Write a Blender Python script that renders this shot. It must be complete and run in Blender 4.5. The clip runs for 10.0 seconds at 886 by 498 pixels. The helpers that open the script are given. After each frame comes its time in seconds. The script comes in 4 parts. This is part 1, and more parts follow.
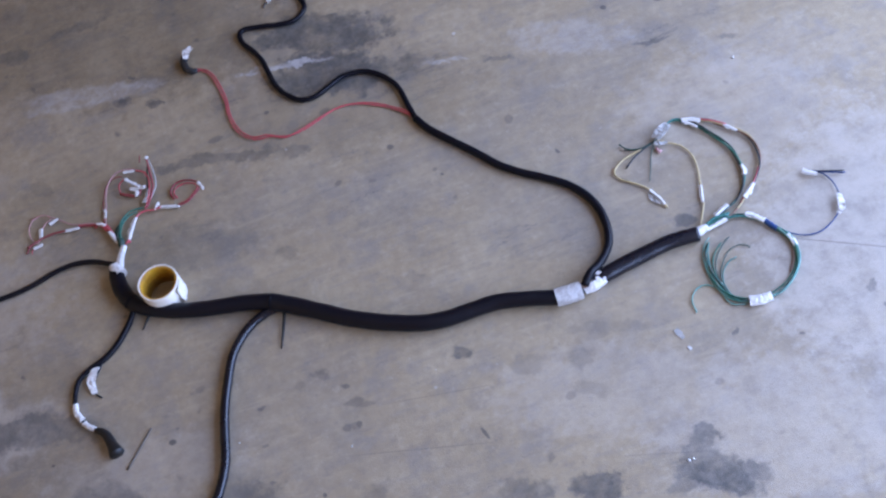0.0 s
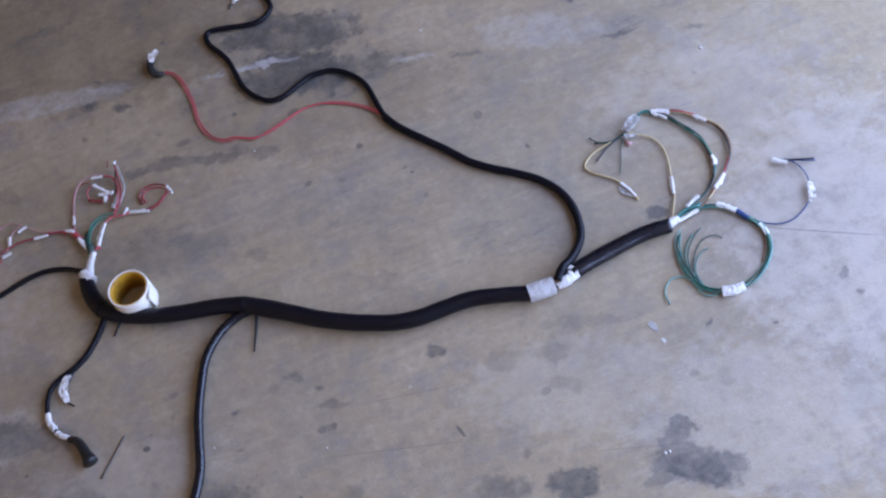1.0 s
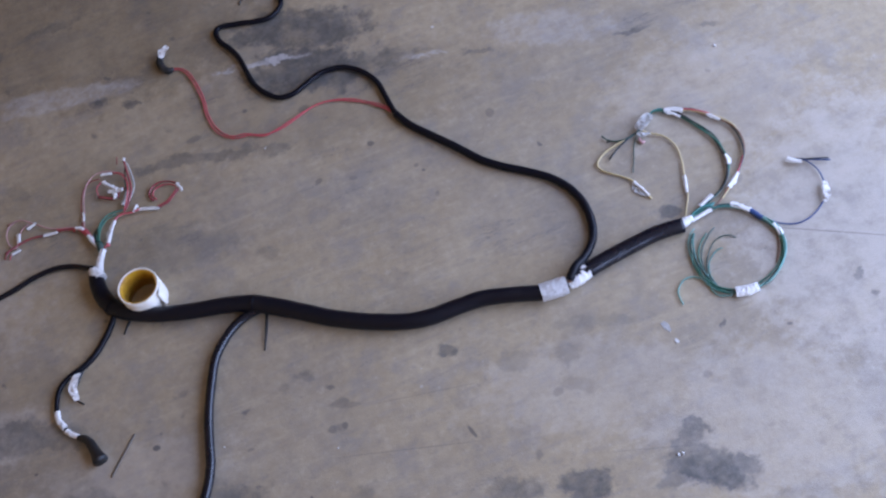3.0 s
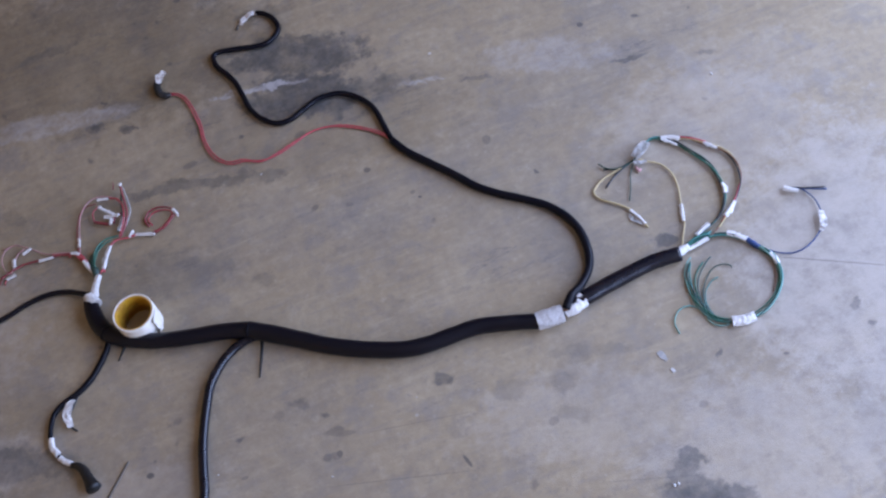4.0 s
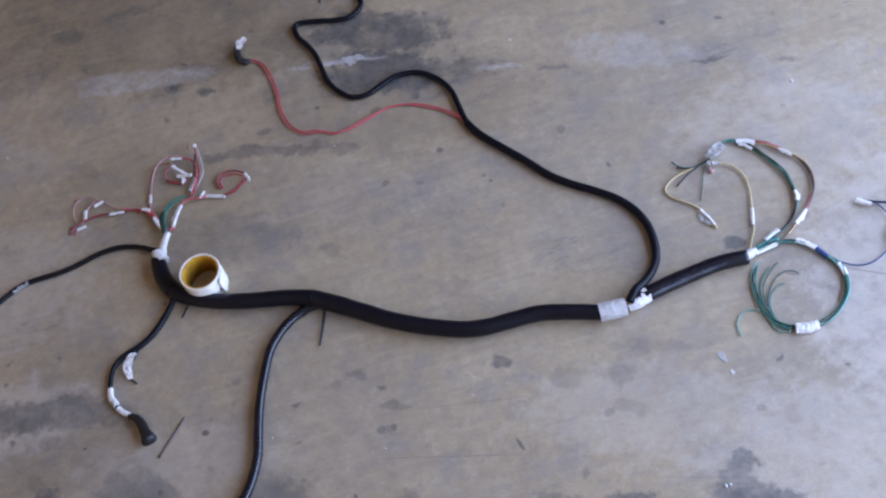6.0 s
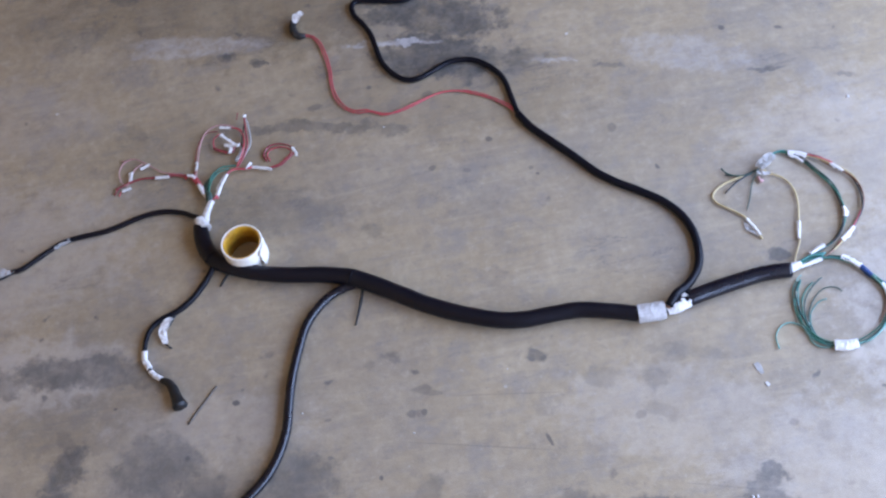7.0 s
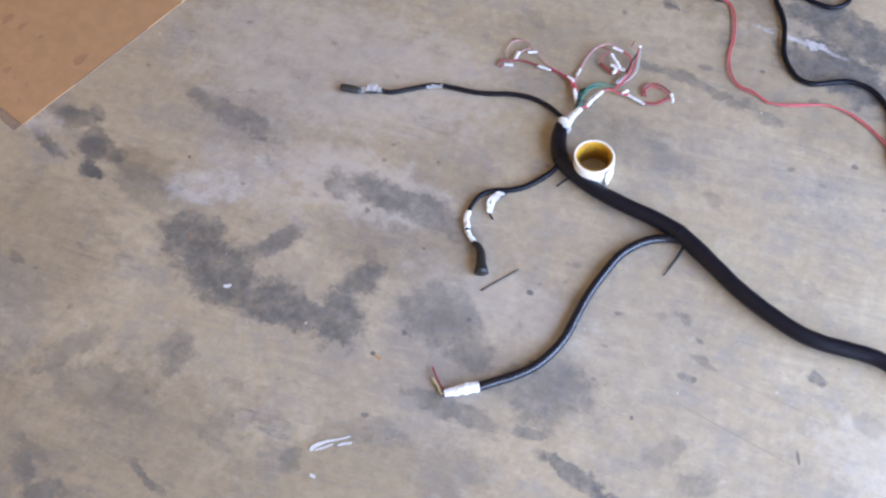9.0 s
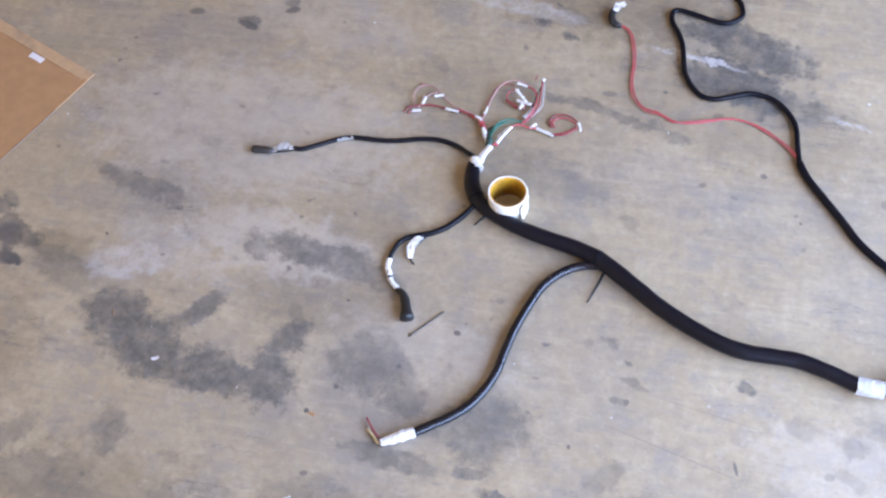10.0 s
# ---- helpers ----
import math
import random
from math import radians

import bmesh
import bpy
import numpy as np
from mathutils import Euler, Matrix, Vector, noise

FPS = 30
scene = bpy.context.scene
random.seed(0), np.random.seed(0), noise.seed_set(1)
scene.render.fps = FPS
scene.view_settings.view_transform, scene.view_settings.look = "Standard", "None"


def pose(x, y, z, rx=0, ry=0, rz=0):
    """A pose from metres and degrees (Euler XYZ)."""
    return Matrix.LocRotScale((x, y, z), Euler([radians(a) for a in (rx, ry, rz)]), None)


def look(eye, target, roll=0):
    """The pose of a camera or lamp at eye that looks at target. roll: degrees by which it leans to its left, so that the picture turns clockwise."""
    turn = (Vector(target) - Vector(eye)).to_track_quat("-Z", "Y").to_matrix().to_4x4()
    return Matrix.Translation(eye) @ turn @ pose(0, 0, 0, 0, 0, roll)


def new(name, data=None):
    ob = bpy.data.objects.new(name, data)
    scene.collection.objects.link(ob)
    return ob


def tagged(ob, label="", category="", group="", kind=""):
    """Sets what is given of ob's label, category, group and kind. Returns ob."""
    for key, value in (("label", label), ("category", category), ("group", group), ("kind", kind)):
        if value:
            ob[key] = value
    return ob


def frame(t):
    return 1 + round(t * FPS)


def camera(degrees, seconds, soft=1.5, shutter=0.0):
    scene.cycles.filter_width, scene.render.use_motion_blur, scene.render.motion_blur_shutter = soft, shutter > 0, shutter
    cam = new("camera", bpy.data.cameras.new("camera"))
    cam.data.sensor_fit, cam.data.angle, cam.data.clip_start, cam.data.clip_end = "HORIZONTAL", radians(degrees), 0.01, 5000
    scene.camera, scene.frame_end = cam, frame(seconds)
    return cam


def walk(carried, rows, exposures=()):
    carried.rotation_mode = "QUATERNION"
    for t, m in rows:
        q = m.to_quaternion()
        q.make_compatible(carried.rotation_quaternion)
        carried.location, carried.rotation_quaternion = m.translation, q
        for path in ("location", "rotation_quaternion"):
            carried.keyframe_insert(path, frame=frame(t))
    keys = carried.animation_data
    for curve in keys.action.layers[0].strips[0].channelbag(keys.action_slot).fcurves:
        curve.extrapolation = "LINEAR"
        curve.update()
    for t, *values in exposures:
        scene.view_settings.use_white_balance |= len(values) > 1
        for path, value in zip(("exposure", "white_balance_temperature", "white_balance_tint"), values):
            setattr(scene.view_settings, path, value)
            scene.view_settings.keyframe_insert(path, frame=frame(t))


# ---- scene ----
# ---- camera ----
cam = camera(38.0, 10.0, soft=2.4)
PATH = [
    (0, 0.0007, 0.0004, 1.8685, 0.018, -57.830, -19.389),
    (0.5, 0.0151, -0.0053, 1.8534, -1.090, -58.190, -19.586),
    (1, 0.0208, 0.0032, 1.8562, -1.170, -58.237, -19.857),
    (1.5, 0.0156, 0.0016, 1.8487, -0.599, -58.283, -19.841),
    (2, 0.0130, 0.0074, 1.8523, -0.987, -58.458, -19.453),
    (2.5, 0.0184, 0.0087, 1.8453, -0.815, -58.542, -19.753),
    (2.7, 0.0136, 0.0163, 1.8484, -0.737, -58.698, -20.009),
    (3.8, 0.0192, 0.0295, 1.8589, -0.441, -57.694, -20.307),
    (4, 0.0240, 0.0361, 1.8571, -1.177, -57.773, -19.441),
    (4.5, 0.0075, 0.0385, 1.8733, -0.353, -57.424, -19.760),
    (5, -0.0018, 0.0271, 1.8659, -0.785, -57.606, -18.545),
    (5.2, -0.0049, 0.0180, 1.8610, -0.624, -57.365, -18.003),
    (6.3, -0.0473, 0.0290, 1.8672, 2.871, -57.674, -16.819),
    (6.5, -0.0575, 0.0324, 1.8675, 3.338, -57.843, -16.128),
    (7, -0.0656, 0.0335, 1.8703, 3.853, -57.782, -14.652),
    (7.2, -0.0676, 0.0197, 1.8869, 7.380, -57.054, -15.987),
    (7.5, -0.0707, -0.0241, 1.9154, 13.730, -56.815, -13.162),
    (7.8, -0.0992, -0.0466, 1.9106, 13.912, -58.437, -9.149),
    (8, -0.1367, -0.0566, 1.9157, 15.635, -59.406, -8.123),
    (8.2, -0.1822, -0.0719, 1.9155, 16.486, -58.872, -4.400),
    (8.5, -0.2461, -0.0862, 1.9301, 18.899, -58.483, -2.163),
    (9, -0.2882, -0.0827, 1.9374, 19.945, -58.426, -2.684),
    (9.5, -0.2726, -0.0727, 1.9479, 18.922, -57.863, -3.795),
    (10, -0.2237, -0.0700, 1.9455, 16.256, -56.569, -5.495),
]
walk(cam, [(t, pose(x, y, z, 90 + pitch, 0, yaw) @ pose(0, 0, 0, 0, 0, roll)) for t, x, y, z, yaw, pitch, roll in PATH],
     [(0.0, 0.02, 5920, 36), (0.5, -0.13, 5980, 36), (1.0, -0.12, 6070, 37), (2.5, -0.17, 6200, 37), (4.5, -0.17, 6220, 37), (5.2, -0.13, 6190, 36), (6.5, 0.12, 6170, 33), (7.5, 0.42, 6230, 32), (8.5, 0.83, 6220, 31), (9.0, 0.99, 6220, 30), (10.0, 1.02, 6180, 31)])

# ---- light: daylight through the wide door of the workshop ----
world = bpy.data.worlds.new("sky")
scene.world = world
world.use_nodes = True
wn = world.node_tree
sky = wn.nodes.new("ShaderNodeTexSky")
sky.sky_type, sky.sun_disc = "NISHITA", False
sky.sun_elevation, sky.sun_rotation = radians(50), radians(-60)
wn.links.new(sky.outputs[0], wn.nodes["Background"].inputs[0])
wn.nodes["Background"].inputs[1].default_value = 0.12


def area(name, m, sx, sy, power, colour):
    lamp = bpy.data.lights.new(name, "AREA")
    lamp.shape, lamp.size, lamp.size_y, lamp.energy, lamp.color = "RECTANGLE", sx, sy, power, colour
    ob = new(name, lamp)
    ob.matrix_world = m
    return ob


DOOR_X, DOOR_Y0, DOOR_Y1, DOOR_H = 1.7, -2.7, 2.1, 2.3
area("door_daylight", look((DOOR_X + 0.08, (DOOR_Y0 + DOOR_Y1) / 2, DOOR_H / 2), (DOOR_X - 1, (DOOR_Y0 + DOOR_Y1) / 2, DOOR_H / 2 - 0.12)), DOOR_Y1 - DOOR_Y0 - 0.06, DOOR_H - 0.1, 232, (0.50, 0.74, 1.0))


# ---- materials ----
def material(name):
    m = bpy.data.materials.new(name)
    m.use_nodes = True
    return m, m.node_tree, m.node_tree.nodes["Principled BSDF"]


def node(tree, kind, **values):
    n = tree.nodes.new(kind)
    for k, v in values.items():
        n.inputs[k.replace("_", " ")].default_value = v
    return n


def math_node(tree, op, a, b=None, c=None):
    n = tree.nodes.new("ShaderNodeMath")
    n.operation = op
    for i, v in enumerate((a, b, c)):
        if v is None:
            continue
        if isinstance(v, (int, float)):
            n.inputs[i].default_value = v
        else:
            tree.links.new(v, n.inputs[i])
    return n.outputs[0]


def noise_of(tree, vector, scale, detail=4.0, rough=0.55, warp=0.0):
    n = node(tree, "ShaderNodeTexNoise", Scale=scale, Detail=detail, Roughness=rough, Distortion=warp)
    tree.links.new(vector, n.inputs["Vector"])
    return n


def span(tree, value, a, b, lo=0.0, hi=1.0, smooth=True):
    n = tree.nodes.new("ShaderNodeMapRange")
    n.interpolation_type = "SMOOTHSTEP" if smooth else "LINEAR"
    tree.links.new(value, n.inputs["Value"])
    for k, v in (("From Min", a), ("From Max", b), ("To Min", lo), ("To Max", hi)):
        n.inputs[k].default_value = v
    return n.outputs["Result"]


def mix(tree, fac, a, b, mode="MIX"):
    n = tree.nodes.new("ShaderNodeMix")
    n.data_type, n.blend_type = "RGBA", mode
    for i, v in ((0, fac), (6, a), (7, b)):
        if isinstance(v, (int, float)):
            n.inputs[i].default_value = v
        elif isinstance(v, tuple):
            n.inputs[i].default_value = (*v, 1)
        else:
            tree.links.new(v, n.inputs[i])
    return n.outputs[2]


def bump(tree, shader, height, strength, distance):
    n = node(tree, "ShaderNodeBump", Strength=strength, Distance=distance)
    tree.links.new(height, n.inputs["Height"])
    tree.links.new(n.outputs[0], shader.inputs["Normal"])
    return n


def plain(name, colour, rough=0.5, vary=0.25, scale=60.0, relief=0.2, metal=0.0, dirt=None):
    """A material of one colour with grain at two scales, soiling and fine relief."""
    m, t, s = material(name)
    pos = t.nodes.new("ShaderNodeNewGeometry").outputs["Position"]
    fine, broad = noise_of(t, pos, scale * 6), noise_of(t, pos, scale)
    low = tuple(c * (1 - vary) for c in colour)
    c = mix(t, span(t, fine.outputs[0], 0.3, 0.7), low, colour)
    soil = dirt or tuple(0.5 * c + 0.06 for c in low)
    c = mix(t, span(t, broad.outputs[0], 0.52, 0.75, 0, 0.7), c, soil)
    t.links.new(c, s.inputs["Base Color"])
    t.links.new(span(t, broad.outputs[0], 0.3, 0.7, rough - 0.08, rough + 0.1), s.inputs["Roughness"])
    s.inputs["Metallic"].default_value = metal
    bump(t, s, fine.outputs[0], relief, 0.001)
    return m


def sheath(name, colour, rough, pitch, depth, gloss=0.5):
    """Black loom: fine rings across the cable, dust and scuffs."""
    m, t, s = material(name)
    uv = t.nodes.new("ShaderNodeUVMap").outputs[0]
    pos = t.nodes.new("ShaderNodeNewGeometry").outputs["Position"]
    wave = node(t, "ShaderNodeTexWave", Scale=1.0 / pitch / 20 * math.pi, Distortion=1.2, Detail=2.0)
    wave.bands_direction = "Y"
    t.links.new(uv, wave.inputs["Vector"])
    dust, grain = noise_of(t, pos, 28, 6), noise_of(t, pos, 420, 3)
    c = mix(t, span(t, dust.outputs[0], 0.56, 0.88, 0, 0.4), colour, (0.018, 0.017, 0.016))
    t.links.new(c, s.inputs["Base Color"])
    t.links.new(span(t, dust.outputs[0], 0.3, 0.75, rough - 0.03, rough + 0.08), s.inputs["Roughness"])
    s.inputs["Specular IOR Level"].default_value = gloss
    # two sets of slanting threads cross over one another
    threads = []
    for lean in (1.0, -1.0):
        slant = t.nodes.new("ShaderNodeMapping")
        slant.inputs["Scale"].default_value = (lean, 1.0, 1.0)
        t.links.new(uv, slant.inputs["Vector"])
        thread = node(t, "ShaderNodeTexWave", Scale=1.0 / (pitch * 3) / 20 * math.pi, Distortion=0.6, Detail=1.0)
        thread.bands_direction = "DIAGONAL"
        t.links.new(slant.outputs[0], thread.inputs["Vector"])
        threads.append(thread.outputs[1])
    h = math_node(t, "ADD", wave.outputs[1], math_node(t, "MULTIPLY", grain.outputs[0], 0.8))
    h = math_node(t, "ADD", h, math_node(t, "MULTIPLY", math_node(t, "MAXIMUM", threads[0], threads[1]), 1.4))
    bump(t, s, h, depth, 0.0015)
    return m


STAINS, SCUFFS, SPOTS, GRIME_SHADE, BARE_LIT = [], [], [], [], []


def stain(x, y, a, b, deg, dark):
    """An oil stain on the floor: centre, half length and width, turn, depth of colour."""
    STAINS.append((x, y, a, b, deg, dark))


def scuff(x, y, a, b, deg, pale):
    """A pale scrape, limey patch or broad faint pale area."""
    SCUFFS.append((x, y, a, b, deg, pale))


def spot(x, y, a, b, deg, dark):
    """A small dark mark with a clean place of its own."""
    SPOTS.append((x, y, a, b, deg, dark))


def grime_shade(x, y, a, b, deg, dark):
    """A broad patch of shade put into the floor colour; some are grey smears."""
    GRIME_SHADE.append((x, y, a, b, deg, dark))


def bare_lit(x, y, a, b, deg, pale):
    """A broad patch of brightness put into the floor colour, on paler concrete too."""
    BARE_LIT.append((x, y, a, b, deg, pale))


# Broad tones that even out the floor's brightness, with a few grey smears.
grime_shade(-0.500, 1.923, 0.400, 0.180, -19, 0.90)
grime_shade(-0.120, 1.560, 0.316, 0.100, -14, 0.45)
grime_shade(-0.560, 1.500, 0.220, 0.110, -14, 0.35)
grime_shade(-1.138, 0.509, 0.309, 0.164, 7, 0.70)
grime_shade(-0.725, 0.585, 0.226, 0.066, 17, 0.60)
grime_shade(-0.790, 1.020, 0.130, 0.070, -10, 0.45)
grime_shade(-0.780, 1.950, 0.160, 0.120, -10, 0.50)
grime_shade(-1.400, 0.830, 0.150, 0.140, 20, 0.50)
grime_shade(-1.287, 1.052, 0.082, 0.030, -11, 0.80)
grime_shade(-0.230, 1.780, 0.200, 0.080, -19, 0.35)
grime_shade(-0.700, 1.180, 0.110, 0.050, -12, 0.30)
bare_lit(0.648, 0.947, 0.156, 0.261, -23, 0.75)
bare_lit(0.400, 0.674, 0.190, 0.124, -21, 0.55)
bare_lit(0.560, 1.260, 0.180, 0.110, -23, 0.45)
bare_lit(0.180, 0.820, 0.200, 0.080, -18, 0.35)
bare_lit(-1.020, 1.380, 0.330, 0.150, -2, 0.45)
bare_lit(-0.877, 1.121, 0.190, 0.070, -6, 0.60)
bare_lit(-0.560, 0.960, 0.170, 0.060, -10, 0.35)
bare_lit(-0.950, 1.700, 0.200, 0.090, -14, 0.30)
stain(-0.300, 0.669, 0.124, 0.011, -17, 0.85)
stain(0.274, 0.697, 0.017, 0.023, 7, 0.75)
stain(0.103, 0.683, 0.040, 0.027, -17, 0.85)
stain(0.269, 0.642, 0.072, 0.022, -37, 0.90)
stain(0.012, 0.712, 0.029, 0.019, -20, 0.60)
stain(0.254, 0.682, 0.017, 0.018, -21, 0.70)
stain(-1.058, 0.704, 0.019, 0.027, 18, 0.55)
stain(-1.168, 0.418, 0.038, 0.019, 29, 0.70)
stain(-1.012, 0.487, 0.045, 0.008, -26, 0.60)
stain(-1.218, 0.444, 0.016, 0.041, 38, 0.55)
stain(-1.244, 0.660, 0.066, 0.020, 52, 0.40)
stain(-1.365, 1.069, 0.051, 0.020, -25, 0.70)
spot(-0.069, 0.915, 0.100, 0.0010, -10, 0.28)
spot(-0.134, 0.837, 0.125, 0.0010, -15, 0.32)
stain(-0.080, 1.734, 0.135, 0.048, 156, 0.85)
stain(-0.084, 1.631, 0.131, 0.053, 159, 0.91)
stain(0.022, 1.603, 0.080, 0.022, 164, 0.57)
stain(-0.323, 1.522, 0.139, 0.013, 166, 0.57)
stain(-0.194, 1.484, 0.030, 0.020, 161, 0.51)
stain(-0.487, 1.735, 0.017, 0.010, 145, 0.68)
stain(-0.428, 1.709, 0.018, 0.008, 171, 0.68)
stain(-0.679, 1.598, 0.047, 0.015, 154, 0.34)
stain(-0.570, 1.970, 0.069, 0.013, -177, 0.51)
stain(-0.694, 1.957, 0.037, 0.021, 159, 0.51)
stain(-0.260, 1.275, 0.026, 0.016, 151, 0.34)
stain(-0.432, 1.361, 0.134, 0.047, 167, 0.32)
stain(-0.026, 0.974, 0.018, 0.010, 162, 0.80)
stain(0.488, 1.451, 0.036, 0.007, 158, 0.68)
stain(0.616, 1.406, 0.016, 0.005, 165, 0.57)
stain(0.215, 1.537, 0.030, 0.007, 157, 0.51)
stain(0.402, 1.072, 0.020, 0.012, 156, 0.80)
stain(0.066, 0.918, 0.027, 0.016, 157, 0.28)
stain(0.153, 0.893, 0.027, 0.014, 157, 0.28)
stain(-0.753, 1.099, 0.111, 0.027, 162, 0.57)
stain(-0.256, 1.026, 0.017, 0.008, 157, 0.34)
stain(0.622, 0.846, 0.014, 0.007, 63, 0.68)
stain(-0.809, 1.114, 0.116, 0.032, 173, 0.71)
stain(-0.919, 1.116, 0.032, 0.017, 111, 0.57)
stain(-1.181, 1.207, 0.090, 0.024, 162, 0.57)
stain(-1.109, 1.186, 0.024, 0.021, 178, 0.57)
stain(-1.459, 1.117, 0.058, 0.027, 175, 0.71)
stain(-1.393, 1.067, 0.038, 0.031, 136, 0.68)
stain(-1.483, 1.047, 0.059, 0.011, 147, 0.68)
stain(-1.372, 1.013, 0.030, 0.016, 168, 0.95)
stain(-1.256, 1.008, 0.083, 0.032, 157, 0.46)
stain(-1.131, 0.931, 0.066, 0.046, 164, 0.82)
stain(-1.055, 0.880, 0.093, 0.057, 158, 0.82)
stain(-0.925, 0.848, 0.121, 0.040, 176, 0.82)
stain(-0.824, 0.856, 0.055, 0.048, 121, 0.80)
stain(-0.811, 0.936, 0.046, 0.027, -126, 0.75)
stain(-0.991, 0.961, 0.061, 0.021, -129, 0.68)
stain(-0.657, 0.907, 0.074, 0.059, 172, 0.57)
stain(-0.589, 0.849, 0.038, 0.032, -163, 0.57)
stain(-0.445, 0.827, 0.075, 0.061, -160, 0.57)
stain(-0.450, 0.741, 0.026, 0.015, -162, 0.63)
stain(-0.585, 0.742, 0.084, 0.022, 170, 0.63)
stain(-0.369, 0.700, 0.058, 0.012, 169, 0.82)
stain(-0.235, 0.777, 0.038, 0.020, -140, 0.40)
stain(-0.180, 0.733, 0.040, 0.023, -160, 0.46)
stain(-1.138, 0.615, 0.090, 0.039, 174, 0.34)
stain(-1.068, 0.714, 0.043, 0.027, 118, 0.40)
stain(-0.951, 0.608, 0.036, 0.023, -142, 0.34)
stain(-1.214, 0.476, 0.051, 0.012, 163, 0.40)
stain(-1.165, 0.420, 0.055, 0.015, -164, 0.46)
stain(-0.814, 0.588, 0.020, 0.017, -175, 0.51)
stain(-1.422, 0.806, 0.023, 0.009, 163, 0.57)
stain(-0.728, 0.661, 0.083, 0.022, -158, 0.34)
stain(-1.140, 1.800, 0.046, 0.019, 173, 0.74)
stain(-1.095, 1.652, 0.026, 0.012, 159, 0.80)
stain(-1.012, 1.707, 0.015, 0.011, -116, 0.68)
scuff(-0.173, 1.688, 0.083, 0.007, 166, 0.75)
scuff(0.114, 1.570, 0.043, 0.005, 161, 0.50)
scuff(-0.562, 1.777, 0.135, 0.019, 172, 0.45)
scuff(-1.145, 1.039, 0.078, 0.037, -165, 0.50)
# two broad, faint paler areas
scuff(0.356, 1.525, 0.114, 0.040, 158, 0.30)
scuff(0.683, 1.340, 0.153, 0.074, 154, 0.16)
scuff(-1.075, 1.073, 0.128, 0.042, 157, 0.25)
scuff(-0.563, 1.788, 0.134, 0.024, 163, 0.35)
scuff(-1.515, 1.086, 0.048, 0.028, 147, 0.40)
spot(-0.028, 1.420, 0.006, 0.005, 144, 0.60)
spot(0.043, 1.325, 0.004, 0.003, 139, 0.70)
spot(0.434, 1.563, 0.006, 0.005, 141, 0.70)
spot(-0.524, 0.996, 0.007, 0.005, 169, 0.80)
spot(-0.211, 0.955, 0.009, 0.007, 148, 0.45)
spot(-0.033, 0.828, 0.013, 0.0035, 106, 0.70)
spot(-0.241, 0.916, 0.008, 0.007, 159, 0.50)
spot(-1.088, 1.065, 0.005, 0.004, -169, 0.70)
spot(-0.721, 0.695, 0.007, 0.005, -167, 0.60)
spot(-0.745, 0.806, 0.004, 0.004, 118, 0.80)
spot(-1.207, 1.092, 0.004, 0.003, 126, 0.80)
spot(-0.220, 0.915, 0.006, 0.005, 84, 0.60)
spot(-0.302, 0.818, 0.004, 0.003, 100, 0.70)
spot(-0.727, 1.028, 0.003, 0.002, 166, 0.80)
spot(-0.296, 1.016, 0.009, 0.008, 169, 0.25)
spot(-0.256, 1.028, 0.015, 0.006, 163, 0.25)
spot(-0.203, 0.946, 0.017, 0.005, 165, 0.35)
spot(-0.376, 0.933, 0.007, 0.003, 180, 0.40)
spot(-0.226, 0.913, 0.009, 0.007, 148, 0.35)
spot(0.338, 0.778, 0.008, 0.007, 163, 0.35)
spot(0.189, 1.390, 0.010, 0.007, 78, 0.40)
spot(0.034, 1.340, 0.004, 0.004, 138, 0.40)
spot(-0.078, 1.362, 0.007, 0.005, 150, 0.30)
spot(0.487, 0.809, 0.005, 0.003, 160, 0.60)
spot(-0.807, 0.977, 0.035, 0.013, 117, 0.30)
spot(-0.218, 0.955, 0.017, 0.006, 167, 0.40)
spot(0.114, 0.839, 0.008, 0.007, -171, 0.30)
spot(-1.152, 1.270, 0.010, 0.005, 173, 0.30)
spot(-0.089, 1.681, 0.010, 0.009, 167, 0.50)
spot(-0.501, 1.738, 0.016, 0.009, 142, 0.50)
spot(-0.461, 1.072, 0.008, 0.007, -156, 0.30)
spot(-0.124, 1.549, 0.011, 0.008, -154, 0.40)
spot(-0.138, 1.382, 0.007, 0.005, -157, 0.50)
spot(-0.334, 1.573, 0.015, 0.007, -177, 0.40)
spot(-0.495, 1.738, 0.011, 0.009, 144, 0.60)
spot(-0.432, 1.709, 0.014, 0.006, 174, 0.45)
spot(-1.010, 1.694, 0.014, 0.008, -158, 0.70)
spot(-1.092, 1.638, 0.024, 0.009, 162, 0.75)
spot(-1.210, 1.660, 0.017, 0.008, -174, 0.60)
stain(0.275, 0.657, 0.036, 0.025, 160, 0.80)
stain(0.325, 0.632, 0.039, 0.018, 145, 0.68)
stain(0.229, 0.642, 0.032, 0.012, 180, 0.51)
stain(0.287, 0.709, 0.025, 0.010, 145, 0.74)
stain(0.004, 0.714, 0.041, 0.021, 158, 0.46)
stain(0.150, 0.836, 0.028, 0.015, 157, 0.23)
stain(0.148, 0.893, 0.022, 0.013, 87, 0.28)
stain(0.214, 0.930, 0.063, 0.012, 160, 0.25)
spot(-1.389, 1.059, 0.030, 0.023, 130, 0.45)
spot(-1.475, 1.126, 0.026, 0.015, 171, 0.40)
spot(-1.415, 1.137, 0.025, 0.011, 137, 0.35)
spot(-1.371, 1.011, 0.028, 0.013, 170, 0.75)
spot(-1.488, 1.046, 0.042, 0.007, 147, 0.40)
spot(0.613, 0.934, 0.099, 0.001, 151, 0.55)
spot(0.224, 0.695, 0.075, 0.001, 163, 0.25)


